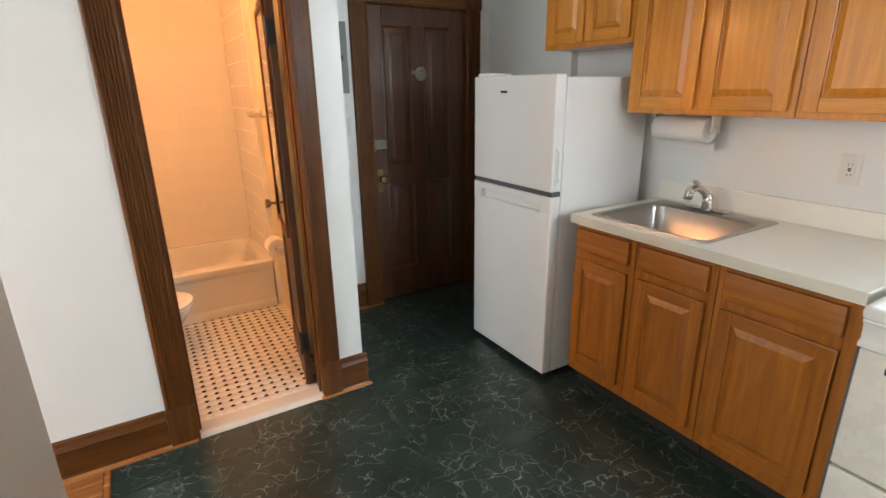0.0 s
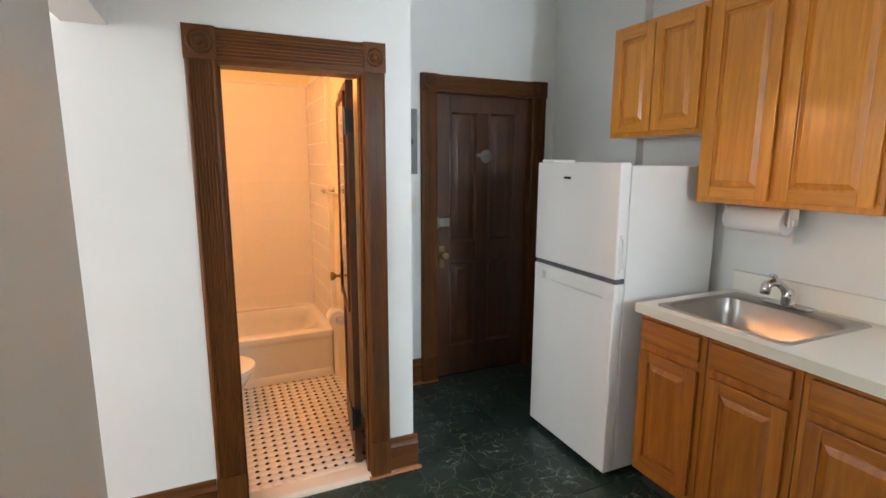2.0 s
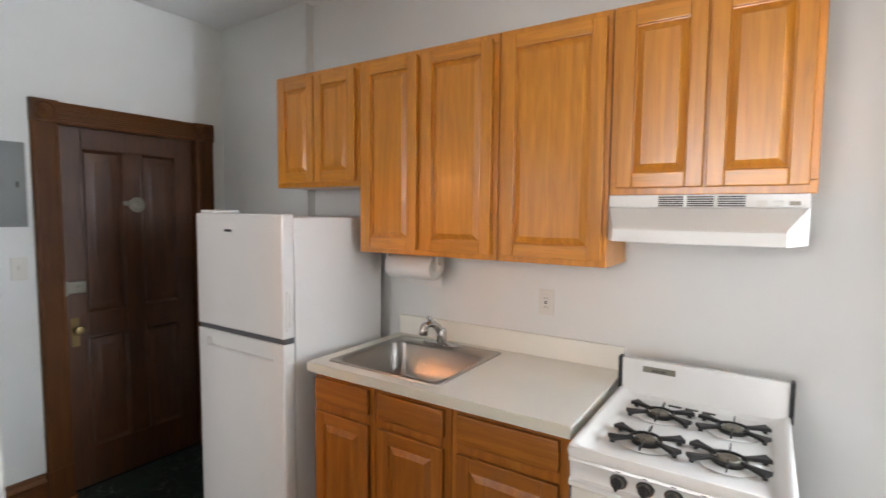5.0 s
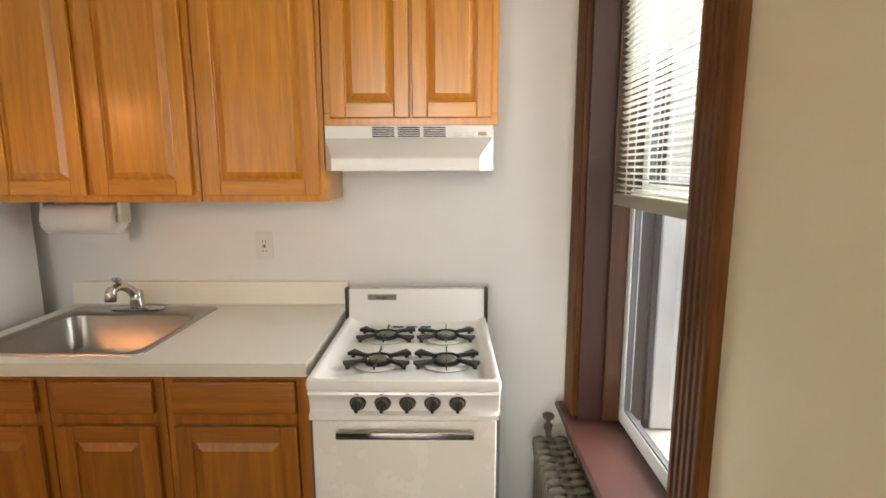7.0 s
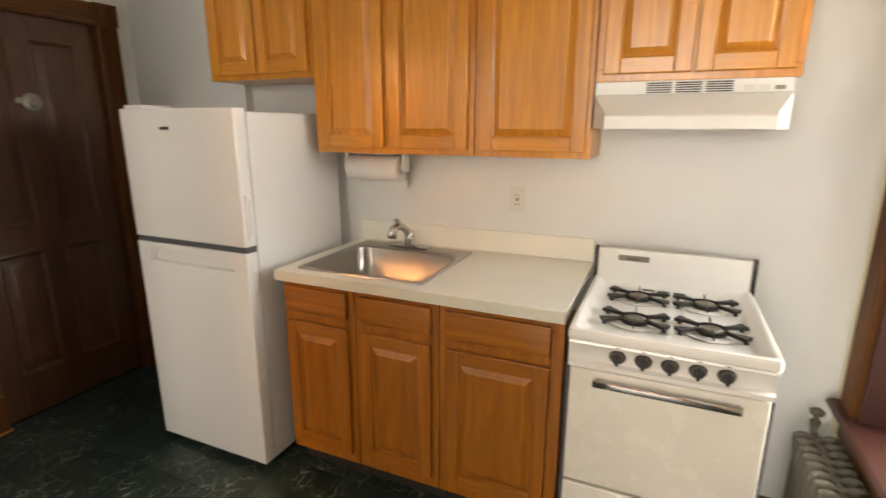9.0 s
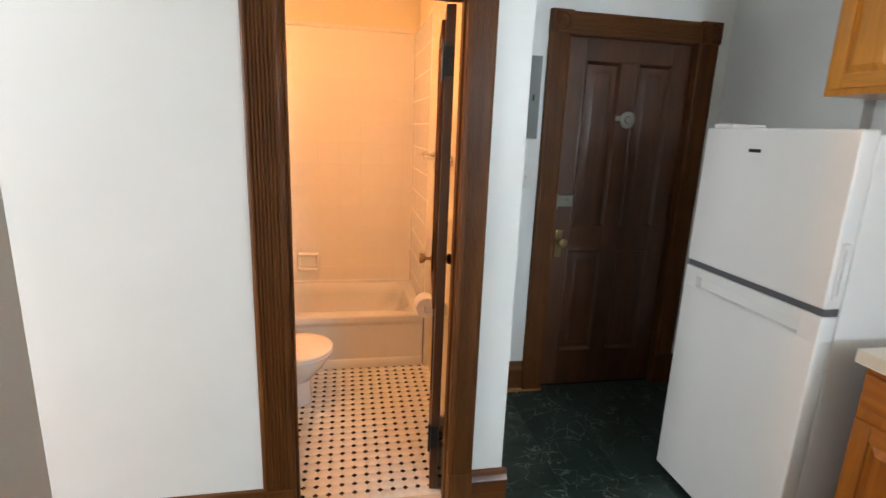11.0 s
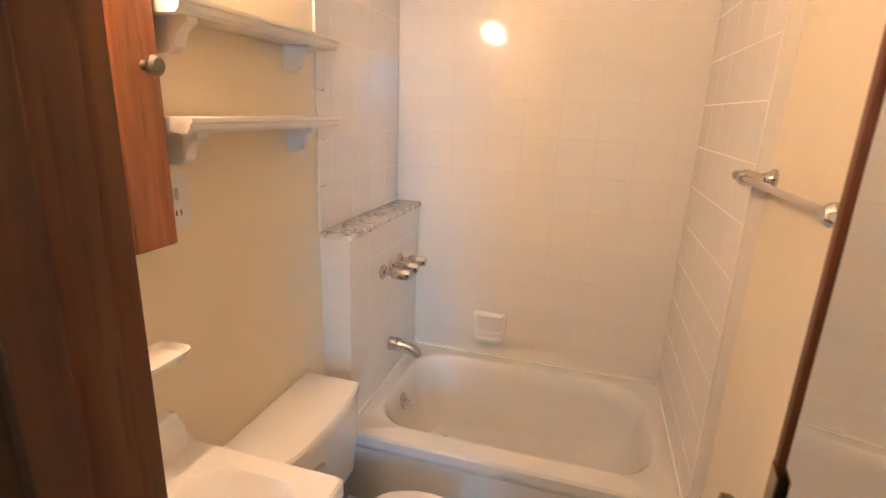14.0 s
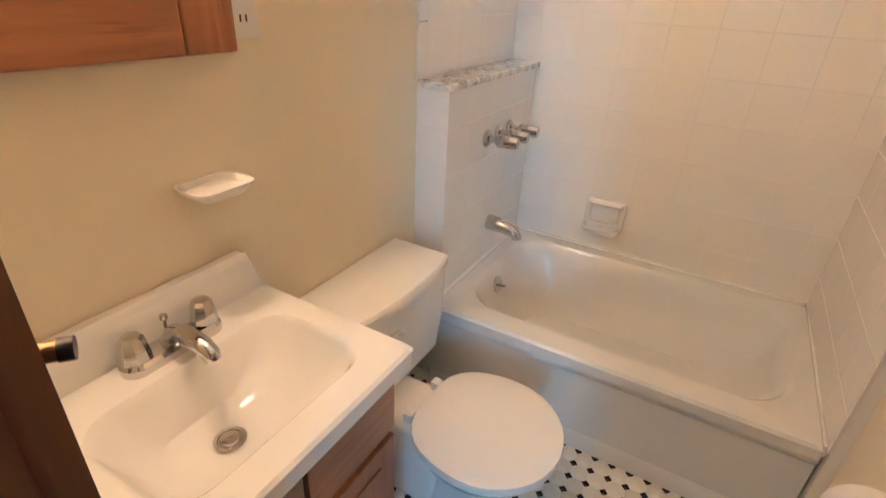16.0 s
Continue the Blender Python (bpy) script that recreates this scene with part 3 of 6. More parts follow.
for sgn, x0 in ((-1, -0.012), (1, T)):
    k_ = 1.0 if sgn < 0 else 0.72
    part("knob", lathe(B(), [(0.022, 0), (0.020, 0.004 * k_), (0.008, 0.008 * k_), (0.008, 0.028 * k_), (0.020, 0.036 * k_), (0.026, 0.048 * k_), (0.024, 0.060 * k_), (0.002, 0.066 * k_)], (x0, L - 0.060, 0.885), (sgn, 0, 0), 22), m_brass, bd, "oval aged brass knob", local=True)
part("lock_plate", box(B(), -0.015, -0.0125, L - 0.083, L - 0.037, 0.78, 0.98, 0.002), m_brass, bd, local=True)
for z in (0.20, 1.67):
    hb = box(B(), -0.004, T - 0.002, -0.0035, -0.0005, z, z + 0.10, 0.001)
    rod(hb, (T * 0.1 - 0.008, -0.006, z - 0.012), (T * 0.1 - 0.008, -0.006, z + 0.112), 0.006, 12)
    part("hinge", hb, m_black, bd, "old black butt hinge", local=True)

# threshold of the bathroom
solid("door_threshold", prism(B(), [(1.722, 0.0), (1.726, 0.012), (1.74, 0.022), (BY0 - 0.01, 0.024), (BY0 + 0.002, 0.018), (BY0 + 0.002, 0.0)], "x", DX0 + 0.0035, DX1 - 0.0055), m_threshold, "worn pale marble threshold of the bathroom", "threshold")

# ---- window ----
wc = thing("window_casing", ((WX0 + WX1) / 2, SOUTH, WZ0), "mahogany fluted casing round the kitchen window", "window casing", kind="structure")
for a, e in ((WX0 - 0.125, WX0), (WX1, WX1 + 0.120)):
    part("leg", fluted_leg(B(), a, e, SOUTH, WZ0 + 0.002, WZ1 + 0.002, 1, 4), m_trim, wc)
    part("rosette", rosette(B(), a - 0.002, e + 0.002, SOUTH, WZ1 + 0.002, WZ1 + 0.127, 1), m_trim, wc)
part("head", fluted_head(B(), WX0 + 0.002, WX1 - 0.002, SOUTH, WZ1 + 0.004, WZ1 + 0.122, 1, 4), m_trim_x, wc)
part("apron", prism(B(), [(SOUTH, WZ0 - 0.03), (SOUTH + 0.018, WZ0 - 0.03), (SOUTH + 0.018, WZ0 - 0.12), (SOUTH + 0.012, WZ0 - 0.135), (SOUTH, WZ0 - 0.135)], "x", WX0 - 0.11, WX1 + 0.10), m_trim_x, wc)
solid("window_sill", prism(B(), [(SOUTH - 0.19, WZ0 - 0.029), (SOUTH - 0.19, WZ0), (SOUTH + 0.050, WZ0), (SOUTH + 0.058, WZ0 - 0.006), (SOUTH + 0.060, WZ0 - 0.016), (SOUTH + 0.052, WZ0 - 0.029)], "x", WX0 - 0.15, WX1 + 0.135), m_sill, "maroon painted wooden window stool", "window sill")
b = box(B(), WX1 - 0.022, WX1 - 0.001, SOUTH - 0.24, SOUTH + 0.004, WZ0, WZ1 - 0.001, 0.002)
solid("window_stop", box(B(), WX1 - 0.040, WX1 - 0.0225, SOUTH - 0.148, SOUTH - 0.085, WZ0 + 0.001, WZ1 - 0.024, 0.003), m_door, "red-brown wooden window stop", "window stop")
solid("window_jamb_1", b, m_sill, "maroon painted window jamb", "window jamb")
b = box(B(), WX0 + 0.001, WX0 + 0.022, SOUTH - 0.24, SOUTH + 0.004, WZ0, WZ1 - 0.001, 0.002)
box(b, WX0 + 0.022, WX0 + 0.040, SOUTH - 0.16, SOUTH - 0.12, WZ0, WZ1 - 0.02, 0.003)
solid("window_jamb_2", b, m_sill, "maroon painted window jamb", "window jamb")
solid("window_jamb_head", box(B(), WX0 + 0.022, WX1 - 0.022, SOUTH - 0.24, SOUTH + 0.004, WZ1 - 0.022, WZ1 - 0.001, 0.002), m_sill, "maroon painted window head", "window jamb")
win = thing("window_1", ((WX0 + WX1) / 2, SOUTH - 0.2, WZ0), "white vinyl double-hung kitchen window", "window", kind="structure")
wx0, wx1 = WX0 + 0.023, WX1 - 0.023


def sash(z0, z1, y0, y1, label):
    fr = box(B(), wx0, wx0 + 0.045, y0, y1, z0, z1, 0.003)
    box(fr, wx1 - 0.045, wx1, y0, y1, z0, z1, 0.003)
    box(fr, wx0 + 0.045, wx1 - 0.045, y0, y1, z0, z0 + 0.055, 0.003)
    box(fr, wx0 + 0.045, wx1 - 0.045, y0, y1, z1 - 0.04, z1, 0.003)
    s = part("sash", fr, m_vinyl, win, label)
    gk = box(B(), wx0 + 0.0455, wx0 + 0.052, y0 + 0.006, y1 - 0.006, z0 + 0.056, z1 - 0.041)
    box(gk, wx1 - 0.052, wx1 - 0.0455, y0 + 0.006, y1 - 0.006, z0 + 0.056, z1 - 0.041)
    box(gk, wx0 + 0.052, wx1 - 0.052, y0 + 0.006, y1 - 0.006, z0 + 0.0555, z0 + 0.062)
    part("gasket", gk, m_gasket, s)
    p = part("pane", box(B(), wx0 + 0.046, wx1 - 0.046, (y0 + y1) / 2 - 0.002, (y0 + y1) / 2 + 0.002, z0 + 0.056, z1 - 0.041), m_glass, s)
    p.visible_shadow = False


# Narrow dark grey strip on the jamb, outside the lower sash.
part("outer_track", box(B(), WX1 - 0.032, WX1 - 0.0225, SOUTH - 0.2395, SOUTH - 0.187, WZ0 + 0.002, 1.384, 0.002), m_gasket, win, "dark grey strip outside the lower sash")
sash(WZ0 + 0.002, 1.42, SOUTH - 0.185, SOUTH - 0.150, "lower white sash")
sash(1.385, WZ1 - 0.024, SOUTH - 0.225, SOUTH - 0.190, "upper white sash")
bl = thing("window_blind", ((WX0 + WX1) / 2, SOUTH - 0.10, 1.37), "half-raised off-white mini blind with a beige bottom rail", "blind")
by = SOUTH - 0.105
part("bottom_rail", box(B(), WX0 + 0.028, WX1 - 0.028, by - 0.016, by + 0.016, 1.365, 1.405, 0.005), m_rail, bl, "dusty beige bottom rail")
part("head_rail", box(B(), WX0 + 0.028, WX1 - 0.028, by - 0.02, by + 0.02, WZ1 - 0.065, WZ1 - 0.024, 0.003), m_blind, bl)
sb = B()
c, s_ = math.cos(radians(9)), math.sin(radians(9))
prism(sb, [(by - 0.0125 * c, -0.0125 * s_), (by - 0.004 * c, -0.002), (by + 0.004 * c, 0.0045), (by + 0.0125 * c, 0.0125 * s_), (by + 0.004 * c, 0.0033), (by - 0.004 * c, -0.0032)], "x", WX0 + 0.032, WX1 - 0.032)
first = None
z = 1.415
while z < WZ1 - 0.075:
    if first is None:
        BASE_Z = z
        sb.transform(Matrix.Translation((0, 0, z)))
        first = part("slat", sb, m_blind, bl)
    else:
        o = new("slat", first.data)
        o.parent = bl
        o.location = (0, 0, z - BASE_Z)
    z += 0.0205
for x in (WX0 + 0.14, (WX0 + WX1) / 2, WX1 - 0.14):
    part("cord", rod(rod(B(), (x, by - 0.013, 1.40), (x, by - 0.013, WZ1 - 0.06), 0.0012, 6), (x, by + 0.013, 1.40), (x, by + 0.013, WZ1 - 0.06), 0.0012, 6), m_plate, bl)

# doorbell on the beam
ch = thing("door_chime", (PART, 1.44, 2.125), "small white door chime box on the beam", "door chime")
part("base_plate", box(B(), PART, PART + 0.012, 1.36, 1.52, 2.125, 2.27, 0.003), m_plate, ch)
part("cover", box(B(), PART + 0.0125, PART + 0.045, 1.40, 1.48, 2.14, 2.25, 0.008), m_grey_metal, ch)

# ---- kitchen cabinets ----
def panel_door(parent, y0, y1, z0, z1, xf, name="door", slab=False, stile=0.052, mat=m_oak, mat_y=m_oak_y):
    """A frame-and-raised-panel front facing -x, its back at xf."""
    t = 0.020
    if slab:
        bm = box(B(), xf - t, xf, y0, y1, z0, z1, 0.005, 3)
        return part(name, bm, mat_y, parent)
    d = part(name, box(B(), xf - 0.0035, xf, y0 + 0.004, y1 - 0.004, z0 + 0.004, z1 - 0.004), mat, parent)
    xf -= 0.004
    t -= 0.004
    for a, e in ((y0, y0 + stile), (y1 - stile, y1)):
        part("stile", box(B(), xf - t, xf, a, e, z0, z1, 0.004, 2), mat, d)
    for a, e in ((z0, z0 + stile), (z1 - stile, z1)):
        part("rail", box(B(), xf - t + 0.0006, xf, y0 + stile, y1 - stile, a, e, 0.004, 2), mat_y, d)
    a0, a1, c0, c1 = y0 + stile - 0.004, y1 - stile + 0.004, z0 + stile - 0.004, z1 - stile + 0.004

    def r(i, depth):
        return [(xf - depth, a0 + i, c0 + i), (xf - depth, a1 - i, c0 + i), (xf - depth, a1 - i, c1 - i), (xf - depth, a0 + i, c1 - i)]
    pb = ring_loft(B(), [r(0, 0.002), r(0, 0.006), r(0.008, 0.0045), r(0.012, 0.006), r(0.030, 0.0150), r(0.032, 0.0165)], True, True)
    part("panel", pb, mat, d, smooth=False)
    return d


def upper_cabinet(y0, y1, z0, z1, doors, label):
    c = thing("wall_cabinet", (-0.15, (y0 + y1) / 2, z0), label, "cabinet", "honey oak wall cabinets")
    xf = -0.290
    bm = box(B(), xf + 0.019, -0.002, y0 + 0.001, y1 - 0.001, z0, z1, 0.002)
    part("body", bm, m_oak, c)
    ff = box(B(), xf, xf + 0.0185, y0 + 0.001, y1 - 0.001, z0, z0 + 0.040, 0.0015)
    box(ff, xf, xf + 0.0185, y0 + 0.001, y1 - 0.001, z1 - 0.035, z1, 0.0015)
    edges = [y0 + 0.001] + [(a + b) / 2 for (_, a), (b, _) in zip(doors, doors[1:])] + [y1 - 0.001]
    for i, e in enumerate(edges):
        w = 0.040
        lo = e if i == 0 else (e - w if i == len(edges) - 1 else e - w / 2)
        box(ff, xf, xf + 0.0185, lo, lo + w, z0 + 0.0405, z1 - 0.0355, 0.0015)
    part("face_frame", ff, m_oak, c)
    for a, e in doors:
        panel_door(c, a, e, z0 + 0.024, z1 - 0.024, xf - 0.0005)
    return c


upper_cabinet(1.207, 1.812, 1.700, 2.288, [(1.225, 1.503), (1.510, 1.780)], "short honey oak wall cabinet above the refrigerator")
upper_cabinet(0.455, 1.205, 1.380, 2.288, [(0.480, 0.824), (0.854, 1.176)], "tall two-door honey oak wall cabinet above the sink")
upper_cabinet(0.014, 0.453, 1.380, 2.288, [(0.030, 0.430)], "tall single-door honey oak wall cabinet over the counter")
upper_cabinet(-0.588, 0.012, 1.642, 2.288, [(-0.566, -0.294), (-0.285, -0.014)], "short honey oak wall cabinet above the range hood")


def base_cabinet(y0, y1, d0, d1, label):
    c = thing("base_cabinet", (-0.33, (y0 + y1) / 2, 0), label, "cabinet", "amber oak base cabinets")
    xf = -0.625
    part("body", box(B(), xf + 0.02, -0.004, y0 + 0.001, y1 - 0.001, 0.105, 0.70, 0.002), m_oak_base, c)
    part("toe_kick", box(B(), xf + 0.075, xf + 0.09, y0 + 0.001, y1 - 0.001, 0.0, 0.1045), m_gap, c, "dark recessed toe kick")
    ff = box(B(), xf, xf + 0.0195, y0 + 0.001, y1 - 0.001, 0.105, 0.165, 0.0015)
    box(ff, xf, xf + 0.0195, y0 + 0.001, y1 - 0.001, 0.836, 0.887, 0.0015)
    box(ff, xf, xf + 0.0195, y0 + 0.041, y1 - 0.041, 0.712, 0.762, 0.0015)
    box(ff, xf, xf + 0.0195, y0 + 0.001, y0 + 0.0405, 0.1655, 0.8355, 0.0015)
    box(ff, xf, xf + 0.0195, y1 - 0.0405, y1 - 0.001, 0.1655, 0.8355, 0.0015)
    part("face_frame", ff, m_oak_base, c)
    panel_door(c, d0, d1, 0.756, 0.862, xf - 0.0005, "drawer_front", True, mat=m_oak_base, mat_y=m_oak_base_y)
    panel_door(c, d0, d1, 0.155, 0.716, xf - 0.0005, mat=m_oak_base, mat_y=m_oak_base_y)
    return c


base_cabinet(0.818, 1.160, 0.845, 1.146, "narrow amber oak base cabinet beside the refrigerator")
base_cabinet(0.455, 0.816, 0.482, 0.790, "amber oak base cabinet under the sink")
base_cabinet(0.006, 0.453, 0.047, 0.424, "wide amber oak base cabinet beside the stove")

# countertop with the sink let in
SX0, SX1, SY0, SY1 = -0.612, -0.070, 0.528, 1.102
ct = thing("countertop", (-0.335, 0.585, 0.885), "off-white laminate countertop with a low backsplash", "countertop")
b = B()
hx0, hx1, hy0, hy1 = SX0 + 0.02, SX1 - 0.02, SY0 + 0.02, SY1 - 0.02
rim = [[b.verts.new((x, y, z)) for x, y in ((x0, y0), (x1, y0), (x1, y1), (x0, y1))]
       for x0, x1, y0, y1 in ((-0.664, -0.002, 0.002, 1.166), (hx0, hx1, hy0, hy1)) for z in (0.888, 0.930)]
for lo, hi in ((rim[0], rim[1]), (rim[3], rim[2]), (rim[1], rim[3]), (rim[2], rim[0])):
    for i in range(4):
        j = (i + 1) % 4
        b.faces.new((lo[i], lo[j], hi[j], hi[i]))
part("slab", b, m_laminate, ct, smooth=False)
part("edge_band", box(B(), -0.670, -0.6645, 0.002, 1.166, 0.893, 0.930, 0.0015), m_lam_edge, ct)
part("end_band", box(B(), -0.6645, -0.004, 1.1665, 1.170, 0.888, 0.930, 0.001), m_lam_edge, ct)
part("backsplash", box(B(), -0.024, -0.002, 0.002, 1.166, 0.9305, 1.030, 0.004), m_laminate, ct)

# sink
sk = thing("kitchen_sink", ((SX0 + SX1) / 2, (SY0 + SY1) / 2, 0.931), "brushed stainless steel single-bowl drop-in sink", "sink")
cx, cy = (SX0 + SX1) / 2, (SY0 + SY1) / 2
hx, hy = (SX1 - SX0) / 2, (SY1 - SY0) / 2
bx, bhx, bhy = cx - 0.034, hx - 0.060, hy - 0.034
rings = [rrect(cx, cy, hx, hy, 0.020, 5, 0.9305), rrect(cx, cy, hx - 0.002, hy - 0.002, 0.020, 5, 0.936), rrect(cx, cy, hx - 0.010, hy - 0.010, 0.018, 5, 0.937),
         rrect(bx, cy, bhx + 0.012, bhy + 0.012, 0.06, 5, 0.934), rrect(bx, cy, bhx, bhy, 0.055, 5, 0.926), rrect(bx, cy, bhx - 0.012, bhy - 0.012, 0.055, 5, 0.80),
         rrect(bx, cy, bhx - 0.035, bhy - 0.035, 0.05, 5, 0.772), rrect(bx, cy, 0.04, 0.04, 0.039, 5, 0.766)]
part("basin", ring_loft(B(), rings, False, True), m_steel, sk)
part("drain", lathe(B(), [(0.042, 0.0), (0.042, 0.003), (0.034, 0.004), (0.030, 0.0015), (0.002, 0.0015)], (bx, cy, 0.7665), (0, 0, 1), 24), m_chrome, sk)
fc = thing("kitchen_faucet", (-0.125, 0.835, 0.937), "chrome single-lever kitchen faucet with a pull-out spout", "faucet")
part("deck_plate", lathe(B(), [(0.030, 0), (0.030, 0.006), (0.024, 0.010)], (-0.118, 0.835, 0.9372), (0, 0, 1), 24), m_chrome, fc)
plate = ring_loft(B(), [rrect(-0.118, 0.835, 0.028, 0.105, 0.027, 6, 0.9372), rrect(-0.118, 0.835, 0.028, 0.105, 0.027, 6, 0.943), rrect(-0.118, 0.835, 0.022, 0.098, 0.021, 6, 0.947)])
part("base_plate", plate, m_chrome, fc)
part("body", lathe(B(), [(0.026, 0), (0.024, 0.03), (0.024, 0.055), (0.019, 0.068), (0.002, 0.072)], (-0.118, 0.835, 0.947), (0, 0, 1), 24), m_chrome, fc)
part("spout", tube(B(), [(-0.119, 0.836, 0.985), (-0.136, 0.843, 1.020), (-0.162, 0.853, 1.042), (-0.188, 0.863, 1.046), (-0.205, 0.870, 1.036)], [0.019, 0.018, 0.017, 0.017, 0.017], 16), m_chrome, fc)
part("spray_head", tube(B(), [(-0.203, 0.869, 1.044), (-0.212, 0.873, 1.030), (-0.216, 0.875, 1.000), (-0.217, 0.875, 0.994)], [0.017, 0.020, 0.021, 0.018], 16), m_chrome, fc)
part("lever", tube(B(), [(-0.176, 0.858, 1.050), (-0.180, 0.860, 1.066), (-0.186, 0.862, 1.074), (-0.200, 0.868, 1.077)], [0.012, 0.012, 0.011, 0.008], 12), m_chrome, fc)

# paper towels under the cabinet
pt = thing("paper_towel_holder", (-0.125, 1.0, 1.24), "white paper towel roll on a holder under the cabinet", "paper towels")
roll = lathe(B(), [(0.020, 0), (0.056, 0), (0.058, 0.004), (0.058, 0.266), (0.056, 0.27), (0.020, 0.27), (0.019, 0.001)], (-0.125, 0.868, 1.305), (0, 1, 0), 36, False)
part("roll", roll, m_paper, pt)
sheet = B()
pts = [(-0.067, 1.300), (-0.066, 1.27), (-0.070, 1.235), (-0.072, 1.205), (-0.0705, 1.205), (-0.0685, 1.235), (-0.0645, 1.27), (-0.0655, 1.300)]
prism(sheet, pts, "y", 0.872, 1.134)
part("loose_sheet", sheet, m_paper, pt)
for y in (0.846, 1.146):
    part("bracket", box(box(B(), -0.155, -0.095, y - 0.006, y + 0.006, 1.29, 1.3795, 0.003), -0.14, -0.11, y - 0.012, y + 0.012, 1.290, 1.32, 0.004), m_plate, pt)
part("spindle", rod(B(), (-0.125, 0.852, 1.305), (-0.125, 1.140, 1.305), 0.012, 14), m_plate, pt)


def outlet_x(name, y, z, xw, out, label):
    p = thing(name, (xw, y, z - 0.058), label, "outlet")
    a, e = sorted((xw, xw + out * 0.006))
    part("cover_plate", box(B(), a, e, y - 0.036, y + 0.036, z - 0.058, z + 0.058, 0.003), m_plate, p)
    a, e = sorted((xw + out * 0.0062, xw + out * 0.009))
    part("insert", box(B(), a, e, y - 0.017, y + 0.017, z - 0.034, z + 0.034, 0.002), m_plate, p)
    for dz in (-0.021, 0.019):
        for dy in (-0.007, 0.006):
            bm = box(B(), *sorted((xw + out * 0.0092, xw + out * 0.0096)), y + dy - 0.0012, y + dy + 0.0012, z + dz - 0.004, z + dz + 0.005)
            part("slot", bm, m_gap, p)
    for dz in (-0.006, 0.001):
        part("button", box(B(), *sorted((xw + out * 0.0092, xw + out * 0.0105)), y - 0.006, y + 0.006, z + dz, z + dz + 0.005), m_black, p)
    return p


outlet_x("wall_outlet", 0.350, 1.178, 0.0, -1, "white plastic safety outlet above the counter")

# ---- refrigerator ----
fr = thing("refrigerator", (-0.40, 1.57, 0), "white two-door top-freezer refrigerator", "refrigerator")
FY0, FY1, FXF = 1.248, 1.888, -0.724
part("body", box(B(), FXF + 0.068, -0.075, FY0 + 0.004, FY1 - 0.004, 0.030, 1.548, 0.006, 3), m_fridge, fr)
part("freezer_door", box(B(), FXF, FXF + 0.062, FY0, FY1, 1.022, 1.562, 0.008, 3), m_fridge, fr)
low = B()
box(low, FXF, FXF + 0.062, FY0, FY1, 0.034, 0.915, 0.008, 3)
box(low, FXF + 0.026, FXF + 0.062, FY0 + 0.002, FY1 - 0.002, 0.914, 0.996, 0.004)
box(low, FXF, FXF + 0.027, FY0, FY0 + 0.075, 0.908, 0.998, 0.006)
box(low, FXF, FXF + 0.027, FY1 - 0.075, FY1, 0.908, 0.998, 0.006)
box(low, FXF, FXF + 0.027, FY0 + 0.073, FY1 - 0.073, 0.960, 0.9975, 0.005)
part("fridge_door", low, m_fridge, fr)
part("gap_strip", box(B(), FXF + 0.008, FXF + 0.062, FY0 + 0.004, FY1 - 0.004, 0.998, 1.0215), m_gasket, fr, "dark grey gap between the doors")
part("gasket", box(B(), FXF + 0.0625, FXF + 0.0678, FY0 + 0.012, FY1 - 0.012, 0.06, 1.55), m_gasket, fr)
part("hinge_cover", box(B(), FXF + 0.012, FXF + 0.16, FY1 - 0.12, FY1 - 0.02, 1.5622, 1.578, 0.005), m_fridge, fr)
hd = box(B(), FXF + 0.014, FXF + 0.036, FY0 - 0.010, FY0 - 0.0005, 1.055, 1.072, 0.003)
box(hd, FXF + 0.014, FXF + 0.036, FY0 - 0.010, FY0 - 0.0005, 1.215, 1.232, 0.003)
box(hd, FXF + 0.014, FXF + 0.020, FY0 - 0.008, FY0 - 0.0005, 1.072, 1.215, 0.002)
box(hd, FXF + 0.030, FXF + 0.036, FY0 - 0.008, FY0 - 0.0005, 1.072, 1.215, 0.002)
part("side_handle", hd, m_fridge, fr)
bg = box(B(), FXF - 0.0025, FXF - 0.0003, 1.598, 1.652, 1.478, 1.490, 0.001)
part("badge", bg, m_black, fr, "small dark maker's badge")
part("base_grille", box(B(), FXF + 0.045, -0.12, FY0 + 0.02, FY1 - 0.02, 0.012, 0.0295), m_gap, fr)
for y in (FY0 + 0.06, FY1 - 0.06):
    for x in (FXF + 0.09, -0.14):
        part("foot", lathe(B(), [(0.02, 0), (0.02, 0.008), (0.012, 0.0118)], (x, y, 0.0), (0, 0, 1), 12), m_black, fr)

# ---- range hood ----
hdv = thing("range_hood", (-0.22, -0.283, 1.49), "white under-cabinet range hood with vent slots", "range hood")
HY0, HY1 = -0.572, 0.008
b = B()
box(b, -0.302, -0.003, HY0, HY1, 1.5985, 1.641, 0.003)
CUT = 0.055


def hood_ring(x1, cut, z):
    return [(-0.003, HY0, z), (-0.003, HY1, z), (-0.302, HY1, z), (x1, HY1 - cut, z), (x1, HY0 + cut, z), (-0.302, HY0, z)]


